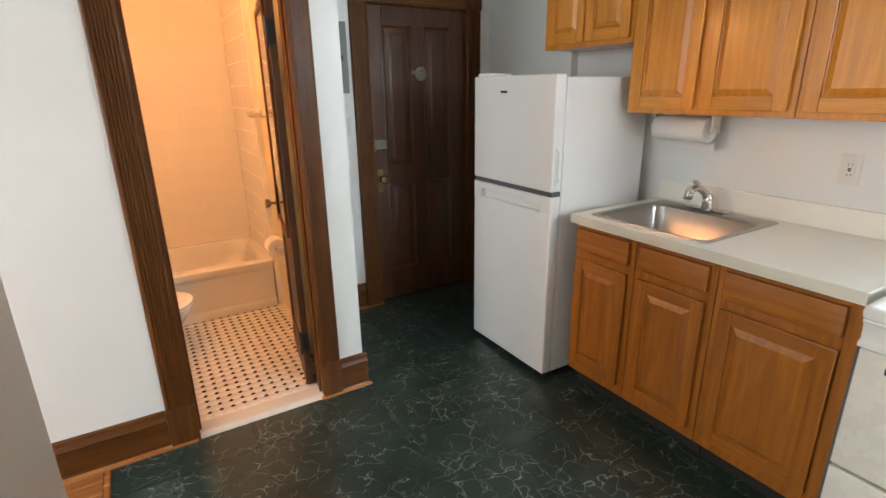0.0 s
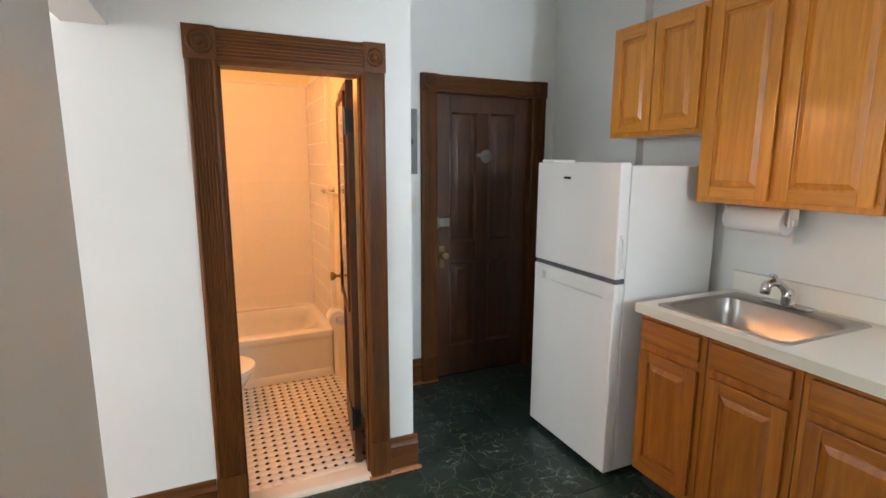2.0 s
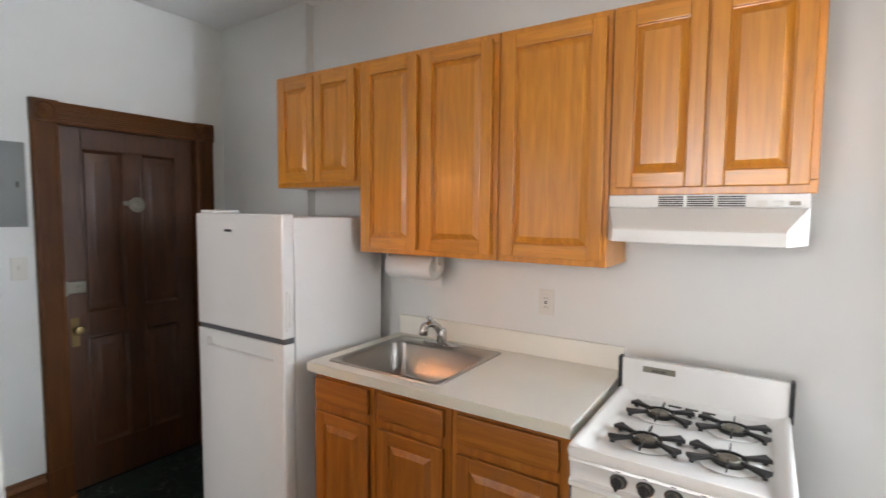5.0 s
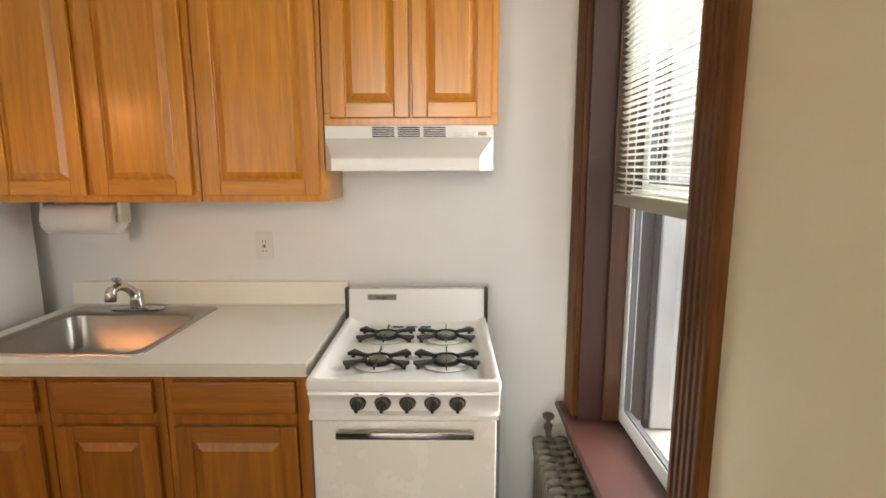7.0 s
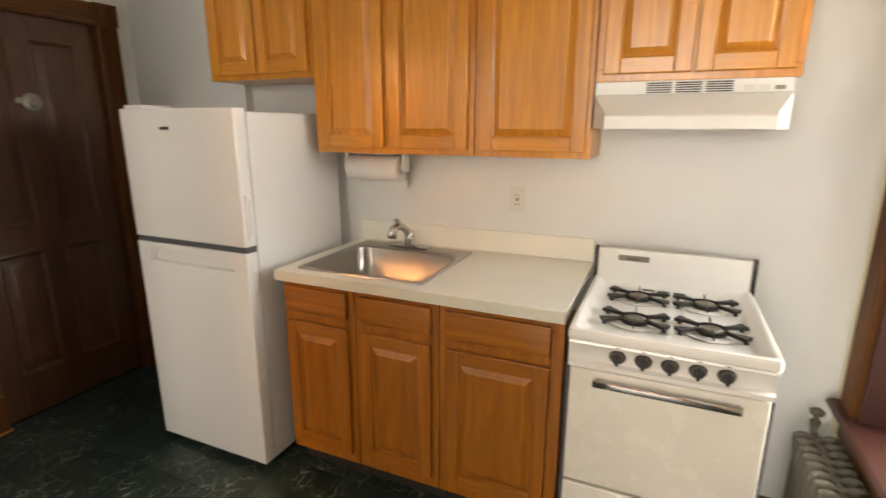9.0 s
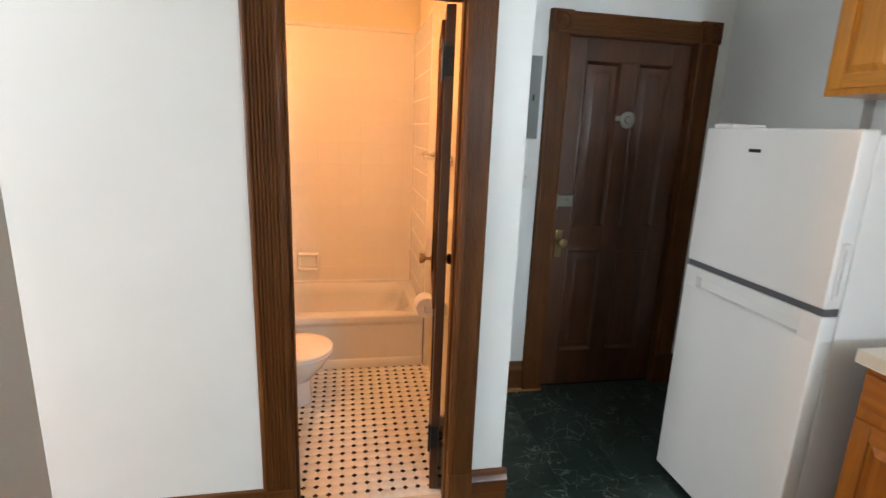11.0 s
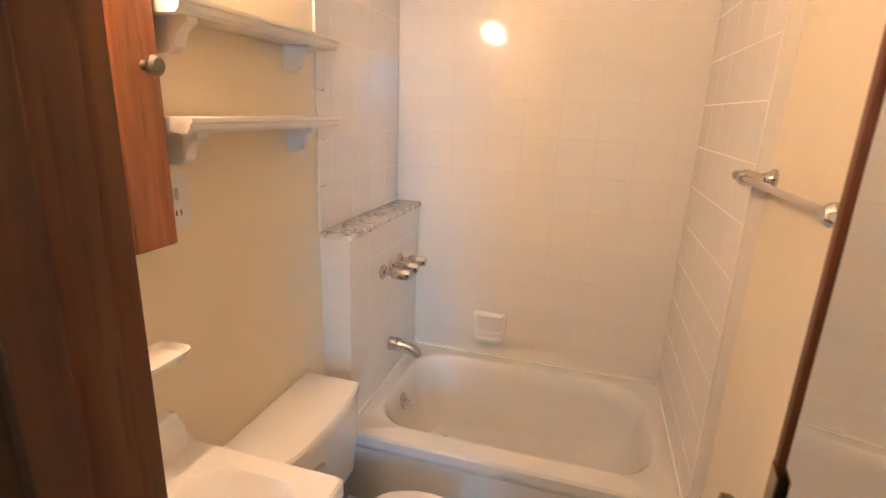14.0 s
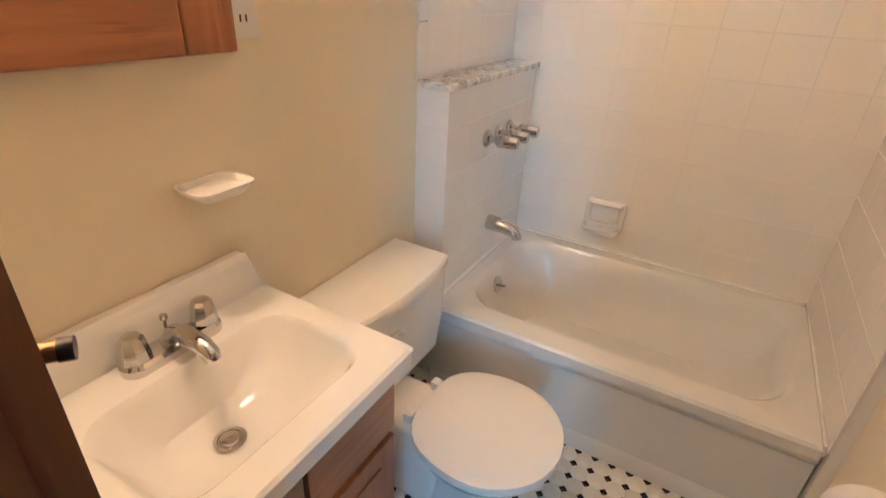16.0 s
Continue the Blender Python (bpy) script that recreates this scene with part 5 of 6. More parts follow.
for dy in (-0.066, 0.066):
    h = B()
    rings = []
    for z, r in ((0.018, 0.014), (0.022, 0.018), (0.024, 0.0235), (0.064, 0.0175), (0.069, 0.014), (0.070, 0.008)):
        rings.append([(fx + (r + 0.002 * (i % 2)) * math.cos(2 * math.pi * i / 16), fy + dy + (r + 0.002 * (i % 2)) * math.sin(2 * math.pi * i / 16), VZ + z) for i in range(16)])
    part("handle", ring_loft(h, rings), m_chrome, bf)

# toilet
tl = thing("toilet", (-2.55, 2.66, ZF), "white close-coupled toilet with the lid down", "toilet")
KY = 2.665
tank = ring_loft(B(), [rrect(-2.815, 2.762, 0.090, 0.170, 0.03, 5, 0.30), rrect(-2.815, 2.762, 0.098, 0.182, 0.03, 5, 0.42), rrect(-2.815, 2.762, 0.100, 0.188, 0.03, 5, 0.572)])
part("tank", tank, m_porcelain, tl)


def bowed(z, grow):
    pts = []
    y0, y1 = 2.515 - grow, 2.958 + grow
    xb, xf = BX0 + 0.004, -2.716 + grow
    pts += [(xb, y0, z), (xb, y1, z)]
    for i in range(9):
        f = i / 8
        pts.append((xf + 0.018 * math.sin(math.pi * f) - (0.008 if i in (0, 8) else 0), y1 + (y0 - y1) * f, z))
    return pts


part("tank_lid", ring_loft(B(), [bowed(0.5725, -0.006), bowed(0.578, 0.0), bowed(0.604, 0.0), bowed(0.612, -0.006)]), m_porcelain, tl)


def oval(cx, lx, ly, z, n=32, flat=0.5):
    """A seat-shaped ring: round in front, squarer at the back."""
    pts = []
    for i in range(n):
        a = 2 * math.pi * i / n
        c, s = math.cos(a), math.sin(a)
        k = 1.0 if c > 0 else 1.0
        e = 1.0 if c > 0 else 0.62
        pts.append((cx + lx * k * c, KY + ly * (abs(s) ** e) * (1 if s >= 0 else -1), z))
    return pts


SX = -2.42
part("bowl", ring_loft(B(), [oval(SX - 0.06, 0.130, 0.095, ZF), oval(SX - 0.06, 0.125, 0.090, 0.10), oval(SX - 0.05, 0.115, 0.085, 0.15), oval(SX - 0.02, 0.150, 0.125, 0.22), oval(SX, 0.172, 0.158, 0.285), oval(SX, 0.176, 0.162, 0.305)]), m_porcelain, tl)
part("pedestal", box(B(), -2.80, SX - 0.10, KY - 0.09, KY + 0.09, ZF, 0.300, 0.03, 4), m_porcelain, tl)
part("seat", ring_loft(B(), [oval(SX, 0.182, 0.180, 0.3065), oval(SX, 0.186, 0.185, 0.312), oval(SX, 0.184, 0.183, 0.322)]), m_porcelain, tl, "white plastic toilet seat")
part("lid", ring_loft(B(), [oval(SX, 0.184, 0.184, 0.324), oval(SX, 0.188, 0.188, 0.329), oval(SX, 0.186, 0.186, 0.338), oval(SX, 0.167, 0.165, 0.345), oval(SX, 0.08, 0.08, 0.347)]), m_porcelain, tl, "white plastic toilet lid")
for dy in (-0.07, 0.07):
    part("hinge", box(B(), -2.632, -2.606, KY + dy - 0.014, KY + dy + 0.014, 0.3055, 0.334, 0.005), m_plate, tl)
part("bolt_cap", lathe(B(), [(0.014, 0), (0.013, 0.010), (0.006, 0.018), (0.001, 0.019)], (-2.50, KY - 0.125, ZF), (0, 0, 1), 12), m_ptrap, tl)
part("flush_lever", tube(B(), [(-2.714, 2.60, 0.53), (-2.700, 2.60, 0.53), (-2.695, 2.615, 0.529), (-2.692, 2.66, 0.522)], 0.006, 10), m_chrome, tl)
part("supply_pipe", tube(B(), [(-2.90, 2.56, 0.15), (-2.86, 2.56, 0.15), (-2.83, 2.58, 0.17), (-2.825, 2.60, 0.30)], 0.006, 8), m_chrome, tl)

# medicine cabinet
mc = thing("medicine_cabinet", (BX0, 2.15, 1.205), "oak medicine cabinet with a mirror door", "medicine cabinet")
MX, MY0, MY1, MZ0, MZ1 = -2.866, 1.90, 2.410, 1.207, 1.905
part("box", box(B(), BX0, MX - 0.020, MY0 + 0.008, MY1 - 0.008, MZ0 + 0.008, MZ1 - 0.008), m_oak_red, mc)
W = 0.098

frm = B()
box(frm, MX - 0.0195, MX, MY1 - W, MY1, MZ0, MZ1, 0.005, 2)
box(frm, MX - 0.0195, MX, MY0, MY0 + W, MZ0, MZ1, 0.005, 2)
dr = part("door", frm, m_oak_red, mc)
for a, e in ((MZ0, MZ0 + W - 0.008), (MZ1 - W + 0.008, MZ1)):
    part("rail", box(B(), MX - 0.0192, MX - 0.0004, MY0 + W, MY1 - W, a, e, 0.005, 2), m_oak_red_y, dr)
bead = B()
for q in ((MY0 + W, MY0 + W + 0.010, MZ0 + W - 0.008, MZ1 - W + 0.008), (MY1 - W - 0.010, MY1 - W, MZ0 + W - 0.008, MZ1 - W + 0.008), (MY0 + W + 0.010, MY1 - W - 0.010, MZ0 + W - 0.008, MZ0 + W + 0.002), (MY0 + W + 0.010, MY1 - W - 0.010, MZ1 - W - 0.002, MZ1 - W + 0.008)):
    box(bead, MX - 0.019, MX - 0.006, *q, 0.003)
part("bead", bead, m_oak_red, dr)
part("mirror", box(B(), MX - 0.018, MX - 0.013, MY0 + W + 0.002, MY1 - W - 0.002, MZ0 + W - 0.006, MZ1 - W + 0.006), m_mirror, dr, "mirror glass")
part("knob", lathe(B(), [(0.010, 0), (0.008, 0.006), (0.008, 0.012), (0.017, 0.020), (0.019, 0.028), (0.013, 0.035), (0.002, 0.037)], (MX, MY1 - 0.035, 1.552), (1, 0, 0), 20), m_nickel, dr, "round bronze knob")

# wall shelves
def wall_shelf(z, label):
    s = thing("wall_shelf", (BX0, 2.74, z - 0.08), label, "shelf", "white bathroom shelves")
    y0, y1 = 2.425, 3.035
    prof = [(BX0, z), (BX0 + 0.104, z), (BX0 + 0.104, z - 0.008), (BX0 + 0.098, z - 0.012), (BX0 + 0.096, z - 0.022), (BX0 + 0.086, z - 0.030), (BX0, z - 0.030)]
    part("board", prism(B(), prof, "y", y0, y1), m_plate, s)
    for y in (2.475, 2.915):
        o = [(BX0, z - 0.0305), (BX0 + 0.080, z - 0.0305), (BX0 + 0.080, z - 0.042), (BX0 + 0.066, z - 0.048), (BX0 + 0.052, z - 0.062), (BX0 + 0.046, z - 0.085), (BX0 + 0.026, z - 0.098), (BX0, z - 0.100)]
        part("bracket", prism(B(), o, "y", y - 0.014, y + 0.014), m_plate, s)


wall_shelf(1.460, "white moulded wooden shelf above the toilet")
wall_shelf(1.680, "white moulded wooden upper shelf above the toilet")
sw = thing("bath_switch", (BX0, 2.468, 1.225), "white switch and outlet plate beside the medicine cabinet", "switch")
part("cover_plate", box(B(), BX0, BX0 + 0.006, 2.432, 2.504, 1.222, 1.340, 0.002), m_plate, sw)
part("toggle", box(B(), BX0 + 0.0062, BX0 + 0.016, 2.462, 2.474, 1.285, 1.312, 0.002), m_plate, sw)
for y in (2.460, 2.473):
    part("slot", box(B(), BX0 + 0.0062, BX0 + 0.0072, y, y + 0.003, 1.250, 1.262), m_gap, sw)

# small bolt knob at the edge of the door opening
bo = thing("door_bolt", (-2.385, 1.859, 1.143), "worn brass bolt knob with a black tip on the door frame", "bolt")
part("stem", rod(B(), (-2.384, 1.858, 1.144), (-2.378, 1.868, 1.143), 0.0060, 16), m_brass, bo)
part("tip", rod(B(), (-2.378, 1.868, 1.143), (-2.374, 1.8745, 1.1425), 0.0068, 16), m_black, bo, "black rubber tip")

# towel bar, toilet paper, hook on the other wall
WX = BX1 - 0.0045
tw = thing("towel_bar", (WX, 2.85, 1.36), "chrome towel bar on the cream bathroom wall", "towel bar")
for y in (2.48, 2.965):
    part("bracket", lathe(B(), [(0.026, 0), (0.026, 0.006), (0.018, 0.012), (0.013, 0.030), (0.016, 0.045), (0.020, 0.055), (0.020, 0.068), (0.012, 0.078), (0.002, 0.080)], (WX, y, 1.365), (-1, 0, 0), 20), m_chrome, tw)
part("bar", rod(B(), (WX - 0.068, 2.43, 1.365), (WX - 0.068, 3.005, 1.365), 0.008, 14), m_chrome, tw)
for y in (2.422, 3.013):
    part("finial", lathe(B(), [(0.008, -0.012), (0.012, -0.004), (0.012, 0.006), (0.002, 0.012)], (WX - 0.068, y, 1.365), (0, 1, 0), 14), m_chrome, tw)
tp = thing("toilet_paper_holder", (WX, 2.55, 0.57), "white toilet paper roll on a ceramic wall holder", "toilet paper")
PX = WX - 0.100
part("roll", lathe(B(), [(0.020, 0), (0.054, 0), (0.056, 0.003), (0.056, 0.097), (0.054, 0.10), (0.020, 0.10), (0.0195, 0.001)], (PX, 2.495, 0.600), (0, 1, 0), 32, False), m_paper, tp)
part("spindle", rod(B(), (PX, 2.470, 0.600), (PX, 2.620, 0.600), 0.013, 14), m_plate, tp)
for y in (2.477, 2.613):
    part("arm", ring_loft(B(), [[(WX, y + a, 0.600 + c) for a, c, _ in rrect(0, 0, 0.016, 0.034, 0.012, 4)], [(WX - 0.03, y + a, 0.600 + c) for a, c, _ in rrect(0, 0, 0.010, 0.024, 0.009, 4)], [(PX - 0.014, y + a, 0.600 + c) for a, c, _ in rrect(0, 0, 0.008, 0.018, 0.007, 4)]]), m_porcelain, tp)
hk = thing("wall_hook", (WX, 1.96, 1.50), "small brass coat hook behind the door", "hook")
part("hook", tube(B(), [(WX, 1.96, 1.52), (WX - 0.02, 1.96, 1.518), (WX - 0.03, 1.96, 1.53), (WX - 0.03, 1.96, 1.565)], 0.004, 8), m_brass, hk)
part("plate", box(B(), WX - 0.004, WX, 1.948, 1.972, 1.50, 1.55, 0.002), m_brass, hk)

# lights
vl = thing("vanity_light", (BX0, 2.19, 1.97), "lit two-globe vanity light above the medicine cabinet", "wall lamp")
part("back_plate", box(B(), BX0, BX0 + 0.022, 2.06, 2.32, 1.965, 2.055, 0.006), m_chrome, vl)
for y in (2.12, 2.26):
    g = part("socket", lathe(B(), [(0.024, 0), (0.024, 0.025), (0.018, 0.03)], (BX0 + 0.0222, y, 2.01), (1, 0, 0), 18), m_chrome, vl)
    part("globe", lathe(B(), [(0.016, 0), (0.030, 0.010), (0.043, 0.032), (0.045, 0.050), (0.036, 0.076), (0.018, 0.090), (0.002, 0.094)], (BX0 + 0.0522, y, 2.01), (1, 0, 0), 24), m_bulb, vl, "glowing frosted globe bulb")

# ---- tiles of the bathroom ----
TP, GAP = 0.1515, 0.0014


def tile_mesh(name, w, h, t, mat, bev=0.003):
    b = B()
    r = []
    for ins, d in ((0, 0), (0, t - 0.0025), (bev, t)):
        r.append([(ins - w / 2, -d, ins - h / 2), (w / 2 - ins, -d, ins - h / 2), (w / 2 - ins, -d, h / 2 - ins), (ins - w / 2, -d, h / 2 - ins)])
    ring_loft(b, r, False, True)
    return mesh_of(name, b, mat)


TILE_CACHE = {}


def tiled(name, origin, rz, width, z0, z1, label, from_right=False, offset=0.0, grout=True, top=0.0):
    """A field of wall tiles; origin is its lower left corner as seen from the room, rz turns the -y normal."""
    f = thing(name, origin, label, "tiled wall", rz=rz, kind="structure")
    if grout:
        part("grout", box(B(), 0, width, -0.0059, -0.0005, 0, z1 - z0), m_grout, f, local=True)
    xs = []
    x = 0.0
    first = offset
    if first:
        xs.append((0.0, first))
        x = first
    while x < width - 0.01:
        xs.append((x, min(width, x + TP)))
        x += TP
    if from_right:
        xs = [(width - e, width - a) for a, e in xs]
    zs = []
    z = z1 - z0
    if top:
        zs.append((z - top, z))
        z -= top
    while z > 0.012:
        zs.append((max(0, z - TP), z))
        z -= TP
    rnd = random.Random(int(width * 1000 + z1 * 10))
    for a, e in xs:
        for c, d in zs:
            w, h = round(e - a - 0.0006, 4), round(d - c - GAP, 4)
            if w < 0.006 or h < 0.006:
                continue
            if (w, h) not in TILE_CACHE:
                TILE_CACHE[(w, h)] = tile_mesh("tile", w, h, 0.0065, m_tile, 0.001)
            o = new("tile", TILE_CACHE[(w, h)])
            o.parent = f
            o.location = ((a + e) / 2, 0, (c + d) / 2)
            o.rotation_euler = (rnd.uniform(-0.0015, 0.0015), 0, rnd.uniform(-0.0015, 0.0015))
    return f


TTOP = 2.1515
tiled("wall_tiles_back", (BX0 + 0.004, BY1, TZ - 0.004), 0, BX1 - BX0 - 0.009, TZ - 0.004, TTOP, "white glazed square wall tiles behind the tub", offset=0.105)
tiled("wall_tiles_west", (BX0, 3.108, LZ), 90, BY1 - 3.108 - 0.009, LZ, TTOP, "white glazed square wall tiles over the ledge", from_right=True)
solid("wall_tub_foot", box(B(), BX1 - 0.034, BX1 - 0.0045, 3.0, BY1 - 0.009, ZF, TTOP), m_tile, "furred-out wall at the foot of the tub", "wall")
tiled("wall_tiles_east", (BX1 - 0.034, BY1 - 0.009, TZ - 0.004), -90, BY1 - 3.0 - 0.009, TZ - 0.004, TTOP, "white glazed square wall tiles at the foot of the tub")
tiled("ledge_tiles_front", (BX0 + 0.0005, 3.075, ZF), 0, TX0 - 0.010 - BX0, ZF, LZ - 0.023, "white glazed tiles on the end of the pipe ledge", top=0.113)
tiled("ledge_tiles_side", (TX0 - 0.010, 3.068, TZ), 90, BY1 - 3.068 - 0.009, TZ, LZ - 0.023, "white glazed tiles on the pipe ledge above the tub", top=0.113)
edge = thing("tile_edge_trim", (BX0, 3.09, LZ), "narrow white bullnose tiles at the edge of the tiled wall", "tile trim", kind="structure")
for k in range(7):
    z = LZ + 0.001 + k * 0.152
    part("tile", box(B(), BX0, BX0 + 0.009, 3.060, 3.106, z, min(z + 0.1495, TTOP), 0.003), m_tile, edge)

trim = thing("tile_top_trim", (BX0, BY1, TTOP), "white bullnose course along the top of the wall tiles", "tile trim", kind="structure")
for k in range(8):
    x0 = BX0 + 0.012 + k * 0.152
    part("tile", box(B(), x0, min(x0 + 0.1505, BX1 - 0.04), BY1 - 0.016, BY1 - 0.001, TTOP + 0.001, TTOP + 0.028, 0.005), m_tile, trim)

# octagon-and-dot floor
fb = solid("floor_bathroom", box(B(), BX0, BX1, BY0 + 0.002, TY0 + 0.06, -0.011, ZF - 0.0015), m_grout, "white octagon and black dot mosaic bathroom floor", "floor")
P = 0.0535
k = P / 2 - 0.0010
cut = P * 0.285


def octagon_mesh():
    pts = [(-k + cut, -k), (k - cut, -k), (k, -k + cut), (k, k - cut), (k - cut, k), (-k + cut, k), (-k, k - cut), (-k, -k + cut)]
    b = ring_loft(B(), [[(x, y, -0.002) for x, y in pts], [(x, y, -0.0006) for x, y in pts], [(x * 0.965, y * 0.965, 0.0) for x, y in pts]], False, True)
    return mesh_of("octagon_tile", b, m_oct)


def dot_mesh():
    r = cut - 0.0022
    pts = [(r, 0), (0, r), (-r, 0), (0, -r)]
    b = ring_loft(B(), [[(x, y, -0.002) for x, y in pts], [(x, y, -0.0006) for x, y in pts], [(x * 0.93, y * 0.93, 0.0) for x, y in pts]], False, True)
    return mesh_of("dot_tile", b, m_dot)


om, dm = octagon_mesh(), dot_mesh()
rest_o, rest_d = B(), B()
nx, ny = int((BX1 - BX0) / P), int((TY0 + 0.03 - BY0) / P)
for i in range(nx):
    for j in range(ny):
        x, y = BX1 - 0.006 - P * (i + 0.5), BY0 + 0.006 + P * (j + 0.5)
        near = x > -2.36
        for at, me_, rest in (((x, y), om, rest_o), ((x - P / 2, y + P / 2), dm, rest_d)):
            if at[1] > TY0 + 0.03:
                continue
            if near:
                o = new(me_.name, me_)
                o.parent = fb
                o.location = (at[0], at[1], ZF)
            else:
                tmp = B()
                tmp.from_mesh(me_)
                tmp.transform(Matrix.Translation((at[0], at[1], ZF)))
                m_ = bpy.data.meshes.new("t")
                tmp.to_mesh(m_)
                tmp.free()
                rest.from_mesh(m_)
                bpy.data.meshes.remove(m_)
for nm, rest, mt in (("more_octagon_tiles", rest_o, m_oct), ("more_dot_tiles", rest_d, m_dot)):
    o = part(nm, rest, mt, fb)
    tagged(o, "", "", "", "stuff")

# ---- kitchen and living room floors ----
fk = solid("floor_kitchen", box(box(B(), PART + 0.004, -0.001, SOUTH, BATHY, -0.0115, -0.0035), NOOK, -0.001, BATHY, ENTRY + 0.022, -0.0115, -0.0035), m_gap, "green-black marbled vinyl tile kitchen floor", "floor")
FT = 0.305
cache = {}


def floor_tile(x0, x1, y0, y1):
    w, d = round(x1 - x0, 4), round(y1 - y0, 4)
    if w < 0.01 or d < 0.01:
        return
    if (w, d) not in cache:
        a, c = w / 2 - 0.0008, d / 2 - 0.0008
        q = [(-a, -c), (a, -c), (a, c), (-a, c)]
        b = ring_loft(B(), [[(x, y, -0.004) for x, y in q], [(x, y, -0.0008) for x, y in q], [(x - math.copysign(0.0015, x), y - math.copysign(0.0015, y), 0) for x, y in q]], False, True)
        cache[(w, d)] = mesh_of("floor_tile", b, m_floor, False)
    o = new("floor_tile", cache[(w, d)])
    o.parent = fk
    o.location = ((x0 + x1) / 2, (y0 + y1) / 2, 0)


for i in range(10):
    for j in range(13):
        x1, y0 = -i * FT - 0.002, SOUTH + j * FT
        x0, y1 = max(x1 - FT, PART + 0.006), y0 + FT
        if x1 - x0 < 0.01 or y0 > ENTRY:
            continue
        if y1 <= BATHY:
            floor_tile(x0, x1, y0, y1)
        elif y0 < BATHY:
            if x0 >= NOOK:
                floor_tile(x0, x1, y0, y1)
            else:
                floor_tile(x0, x1, y0, BATHY - 0.001)
                if x1 > NOOK:
                    floor_tile(max(x0, NOOK + 0.001), x1, BATHY, y1)
        elif x1 > NOOK:
            floor_tile(max(x0, NOOK + 0.001), x1, y0, min(y1, ENTRY + 0.02))
solid("floor_edge", prism(B(), [(PART - 0.022, 0.0), (PART - 0.018, 0.005), (PART, 0.005), (PART + 0.005, 0.0)], "y", SOUTH + 0.021, 0.338), m_plank, "worn wooden threshold strip between the rooms", "threshold")
solid("floor_strip", prism(B(), [(PART - 0.022, 0.0), (PART - 0.018, 0.005), (PART, 0.005), (PART + 0.005, 0.0)], "y", 0.972, BATHY - 0.021), m_plank, "worn wooden threshold strip", "threshold")
fl = solid("floor_living", box(B(), -6.6, PART - 0.0225, SOUTH, BATHY, -0.0115, -0.006), m_gap, "orange oak strip floor of the living room", "floor")
pm = {}
rnd = random.Random(4)
for j in range(36):
    y0 = BATHY - 0.022 - 0.070 * (j + 1)
    if y0 < SOUTH:
        break
    x = PART - 0.023
    run = 0
    while x > -6.55:
        w = min(round(rnd.choice((0.9, 1.2, 1.5)), 2), round(x + 6.6, 3))
        if w < 0.02:
            break
        if w not in pm:
            q = [(-w / 2, -0.0345), (w / 2 - 0.0008, -0.0345), (w / 2 - 0.0008, 0.0345), (-w / 2, 0.0345)]
            pm[w] = mesh_of("plank", ring_loft(B(), [[(a, c, -0.006) for a, c in q], [(a, c, -0.001) for a, c in q], [(a * 0.999, c * 0.975, 0.0) for a, c in q]], False, True), m_plank, False)
        o = new("plank", pm[w])
        o.parent = fl
        o.location = (x - w / 2, y0 + 0.035, 0.001)
        x -= w

# ---- outside the window ----
GZ = -3.4
solid("ground", box(B(), -400, 400, -400, SOUTH - 0.25, GZ - 0.3, GZ), m_snow, "snow-covered yard reaching far off", "ground")
sw_ = thing("storm_window_frame", (WX1 - 0.06, SOUTH - 0.30, WZ0), "white painted outer window frame with peeling paint", "window frame", kind="structure")
# Dark grey strip between the jamb and the white outer frame.
part("screen_track", box(B(), WX1 - 0.052, WX1 - 0.024, SOUTH - 0.262, SOUTH - 0.2415, WZ0 - 0.02, WZ1 + 0.02, 0.003), m_gasket, sw_, "dark grey strip inside the outer frame")
part("side", box(B(), WX1 - 0.060, WX1 + 0.03, SOUTH - 0.345, SOUTH - 0.2635, WZ0 - 0.02, WZ1 + 0.05, 0.006), m_peel, sw_)
part("side", box(B(), WX0 - 0.03, WX0 + 0.055, SOUTH - 0.33, SOUTH - 0.243, WZ0 - 0.02, WZ1 + 0.05, 0.006), m_peel, sw_)
rnd = random.Random(9)
edge_ = B()
z = WZ0 - 0.02
while z < WZ1:
    h_ = rnd.uniform(0.06, 0.16)
    box(edge_, WX1 - 0.062 - rnd.uniform(0, 0.010), WX1 + 0.03, SOUTH - 0.400, SOUTH - 0.3455, z, z + h_, 0.006)
    z += h_ + 0.002
part("stone_edge", edge_, m_threshold, sw_, "ragged pale stone edge of the window opening")
part("outer_sill", box(B(), WX0 - 0.05, WX1 + 0.05, SOUTH - 0.56, SOUTH - 0.243, WZ0 - 0.10, WZ0 - 0.025, 0.008), m_threshold, sw_, "snowy stone sill")


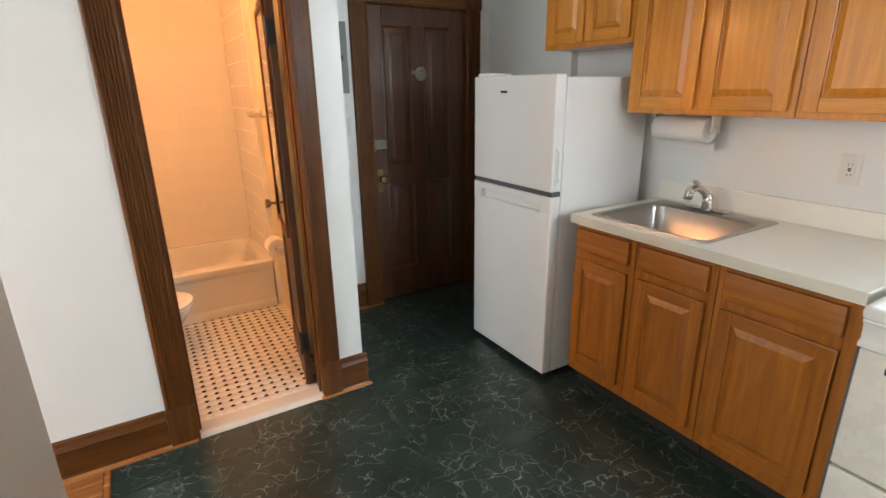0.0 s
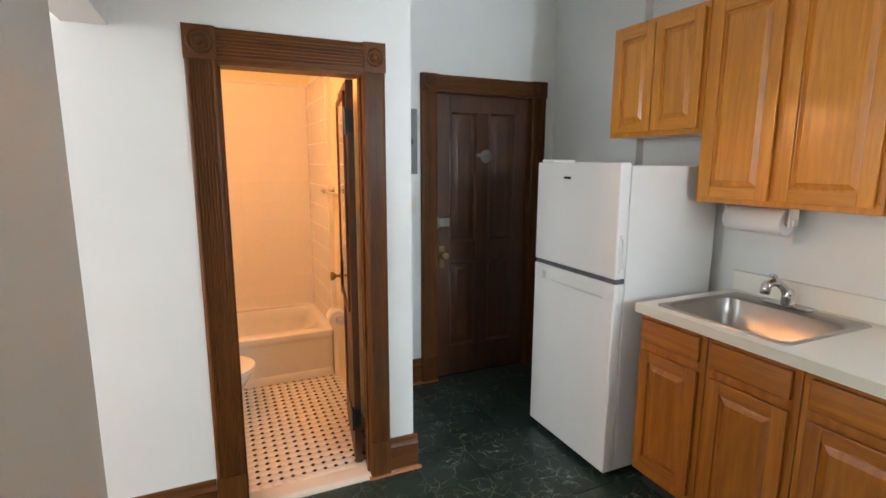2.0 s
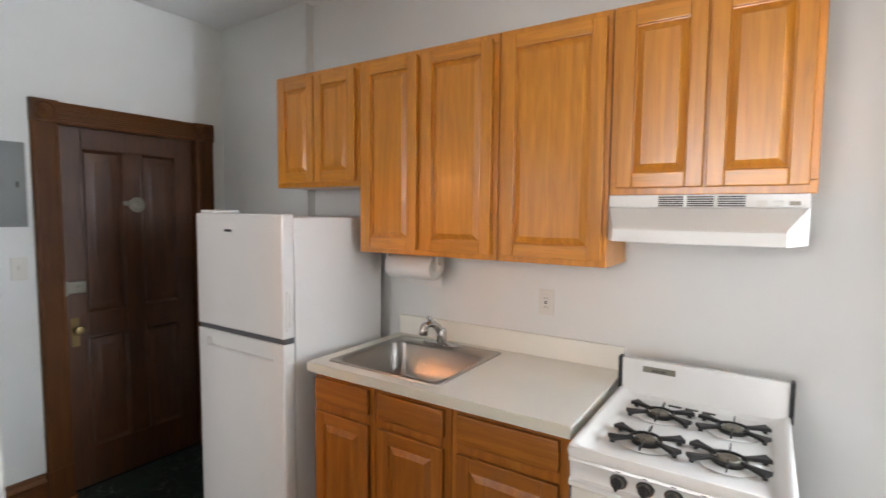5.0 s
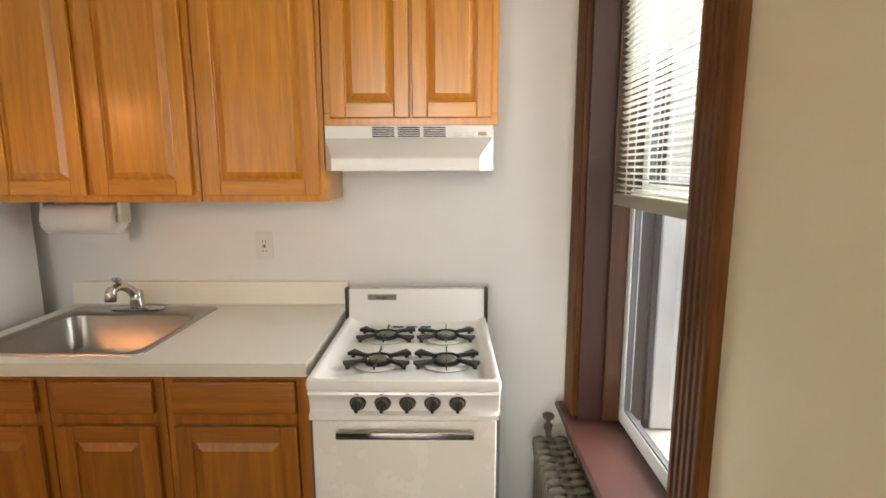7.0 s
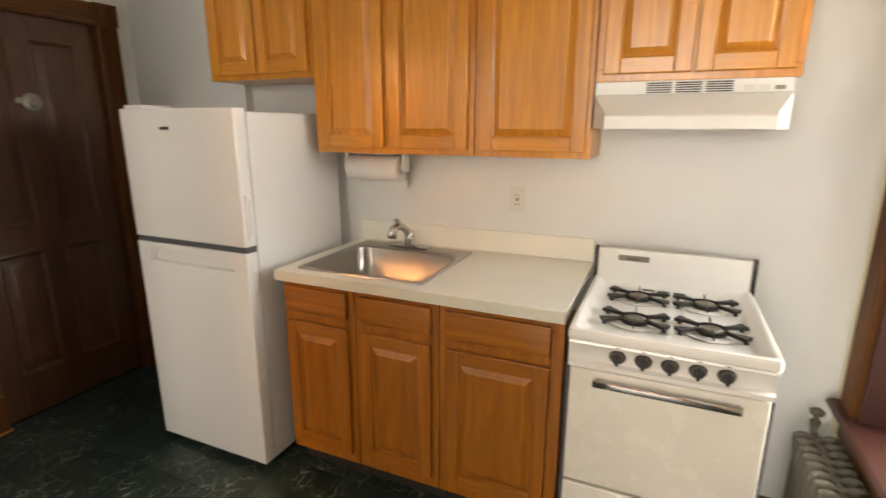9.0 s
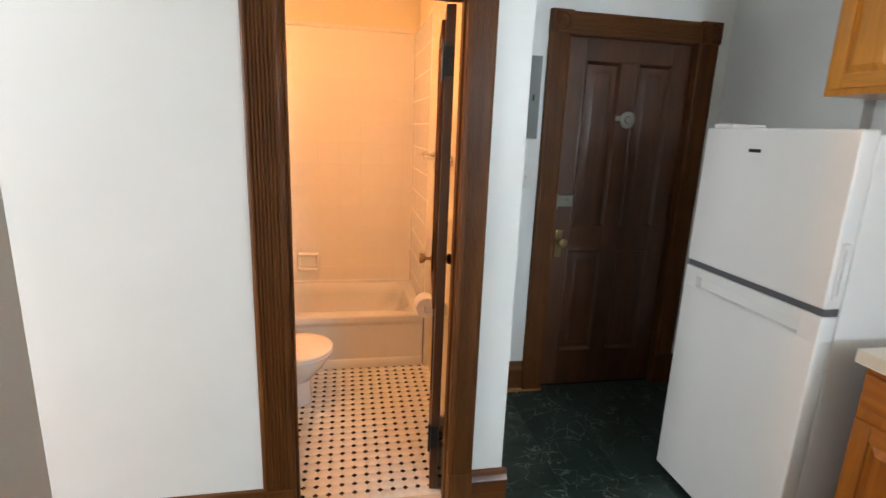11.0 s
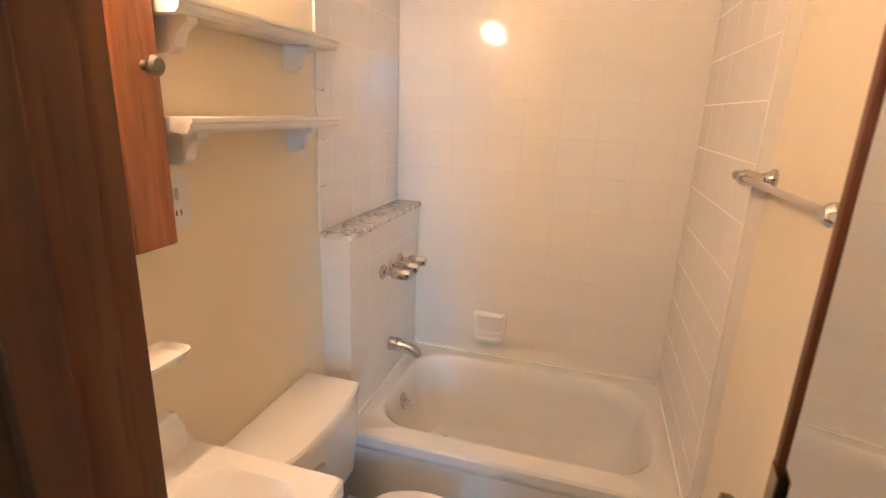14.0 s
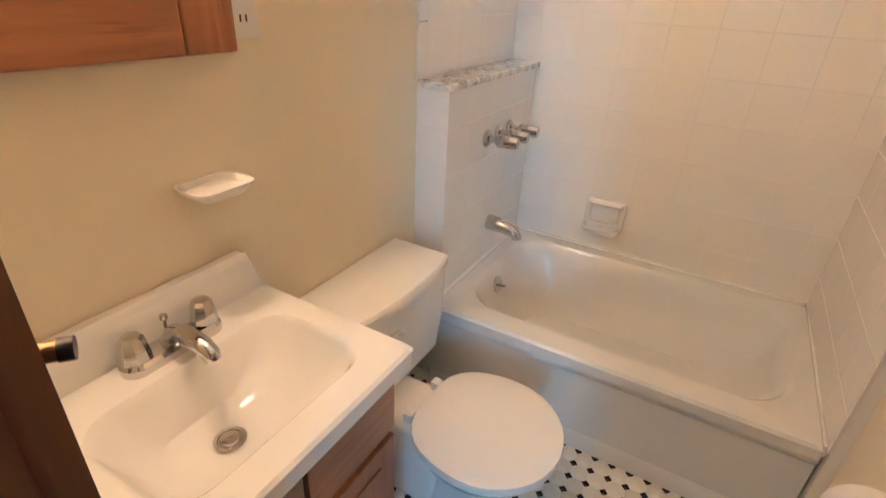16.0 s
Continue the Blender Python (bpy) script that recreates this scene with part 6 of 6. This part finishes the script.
def flat_garage(x0, x1, y0, y1, h, label):
    """A low flat-roofed garage; its doors face -x."""
    g = thing("garage", ((x0 + x1) / 2, (y0 + y1) / 2, GZ), label, "garage")
    part("wall", box(B(), x0, x1, y0, y1, GZ, GZ + h), m_siding, g)
    part("fascia", box(B(), x0 - 0.12, x0 - 0.002, y0 - 0.1, y1 + 0.1, GZ + h - 0.22, GZ + h + 0.02, 0.01), m_vinyl, g)
    part("snow", box(B(), x0 - 0.10, x1 + 0.1, y0 - 0.1, y1 + 0.1, GZ + h + 0.021, GZ + h + 0.20, 0.07, 3), m_snow, g, "thick snow on the flat roof")
    n_ = 3
    w_ = (y1 - y0) / n_
    for k in range(n_):
        d = part("door", box(B(), x0 - 0.05, x0 - 0.002, y0 + w_ * (k + 0.1), y0 + w_ * (k + 0.9), GZ, GZ + h - 0.3, 0.01), m_garage_door, g)
        for i in range(4):
            z0 = GZ + 0.05 + i * (h - 0.38) / 4
            part("panel", box(B(), x0 - 0.062, x0 - 0.0505, y0 + w_ * (k + 0.14), y0 + w_ * (k + 0.86), z0, z0 + (h - 0.38) / 4 - 0.05, 0.006), m_garage_door, d)
    return g


flat_garage(8.6, 15.0, -13.0, -3.0, 1.95, "low grey garage row with thick snow on its flat roof")


def hedge(x, y, w, h, label):
    """A clipped evergreen made of many small leafy clumps."""
    t = thing("evergreen_shrub", (x, y, GZ), label, "shrub")
    part("stem", rod(B(), (x, y, GZ), (x, y, GZ + h * 0.4), 0.06, 8, 0.03), m_bark, t)
    rnd = random.Random(31)
    bm = B()
    for _ in range(260):
        a, q, zz = rnd.uniform(0, 6.283), rnd.uniform(0.2, 1) ** 0.5, rnd.uniform(0.08, 1)
        rad = w / 2 * q * (1 - 0.55 * zz)
        c_ = Vector((x + rad * math.cos(a), y + rad * math.sin(a), GZ + h * zz))
        d_ = Vector((math.cos(a), math.sin(a), rnd.uniform(-0.2, 0.9))).normalized()
        tube(bm, [c_, c_ + d_ * 0.12, c_ + d_ * rnd.uniform(0.22, 0.4)], [0.05, 0.09, 0.01], 5)
    part("foliage", bm, m_evergreen, t)


hedge(16.6, -10.0, 2.4, 2.9, "dark evergreen shrub behind the garages")


def tree(x, y, h, seed):
    t = thing("bare_tree", (x, y, GZ), "bare grey winter tree", "tree", "bare trees in the yard")
    rnd = random.Random(seed)
    part("trunk", tube(B(), [(x, y, GZ), (x + 0.05, y, GZ + h * 0.2), (x - 0.03, y + 0.05, GZ + h * 0.42)], [h * 0.030, h * 0.024, h * 0.019], 10), m_bark, t)
    cr = B()

    def limb(p, d, ln, r, depth):
        q = p + d * ln * 0.5 + Vector((rnd.uniform(-1, 1), rnd.uniform(-1, 1), rnd.uniform(-0.3, 0.6))) * ln * 0.07
        e = p + d * ln
        tube(cr, [p, q, e], [r, r * 0.8, r * 0.55], 5)
        if depth:
            for _ in range(3 if depth > 1 else 4):
                nd = (d + Vector((rnd.uniform(-0.8, 0.8), rnd.uniform(-0.8, 0.8), rnd.uniform(-0.15, 0.6)))).normalized()
                limb(q if rnd.random() < 0.4 else e, nd, ln * rnd.uniform(0.55, 0.75), r * 0.5, depth - 1)
    top = Vector((x - 0.03, y + 0.05, GZ + h * 0.41))
    for a in range(5):
        an = a * 1.257 + rnd.uniform(-0.3, 0.3)
        limb(top, Vector((math.cos(an) * 0.6, math.sin(an) * 0.6, 0.9)).normalized(), h * 0.24, h * 0.011, 3)
    part("crown", cr, m_bark, t)


for x, y, h, sd in ((17.5, -9.4, 10, 1), (19.5, -12.2, 11, 2), (22.5, -11.0, 12, 3), (26, -15.5, 12, 4)):
    tree(x, y, h, sd)


def far_house(x, y, w, h, mat, label):
    """A two-storey house whose front faces -x."""
    g = thing("house", (x, y, GZ), label, "house")
    part("wall", box(B(), x - 4, x + 4, y - w / 2, y + w / 2, GZ, GZ + h), mat, g)
    part("roof", prism(B(), [(y - w / 2 - 0.4, GZ + h), (y, GZ + h + w * 0.35), (y + w / 2 + 0.4, GZ + h)], "x", x - 4.4, x + 4.4), m_snow, g, "snow-covered roof")
    for i in range(3):
        for j in range(2):
            yy, zz = y - w * 0.3 + i * w * 0.3, GZ + 1.2 + j * 2.7
            wn_ = part("window", box(B(), x - 4.06, x - 4.002, yy - 0.5, yy + 0.5, zz, zz + 1.5, 0.02), m_vinyl, g)
            part("pane", box(B(), x - 4.075, x - 4.0605, yy - 0.4, yy + 0.4, zz + 0.1, zz + 1.4), m_gasket, wn_)


far_house(38, -19, 10, 6.0, m_siding, "grey two-storey house with a snowy roof across the yards")
far_house(40, -32, 10, 6.0, m_brickm, "red brick two-storey house with a snowy roof across the yards")
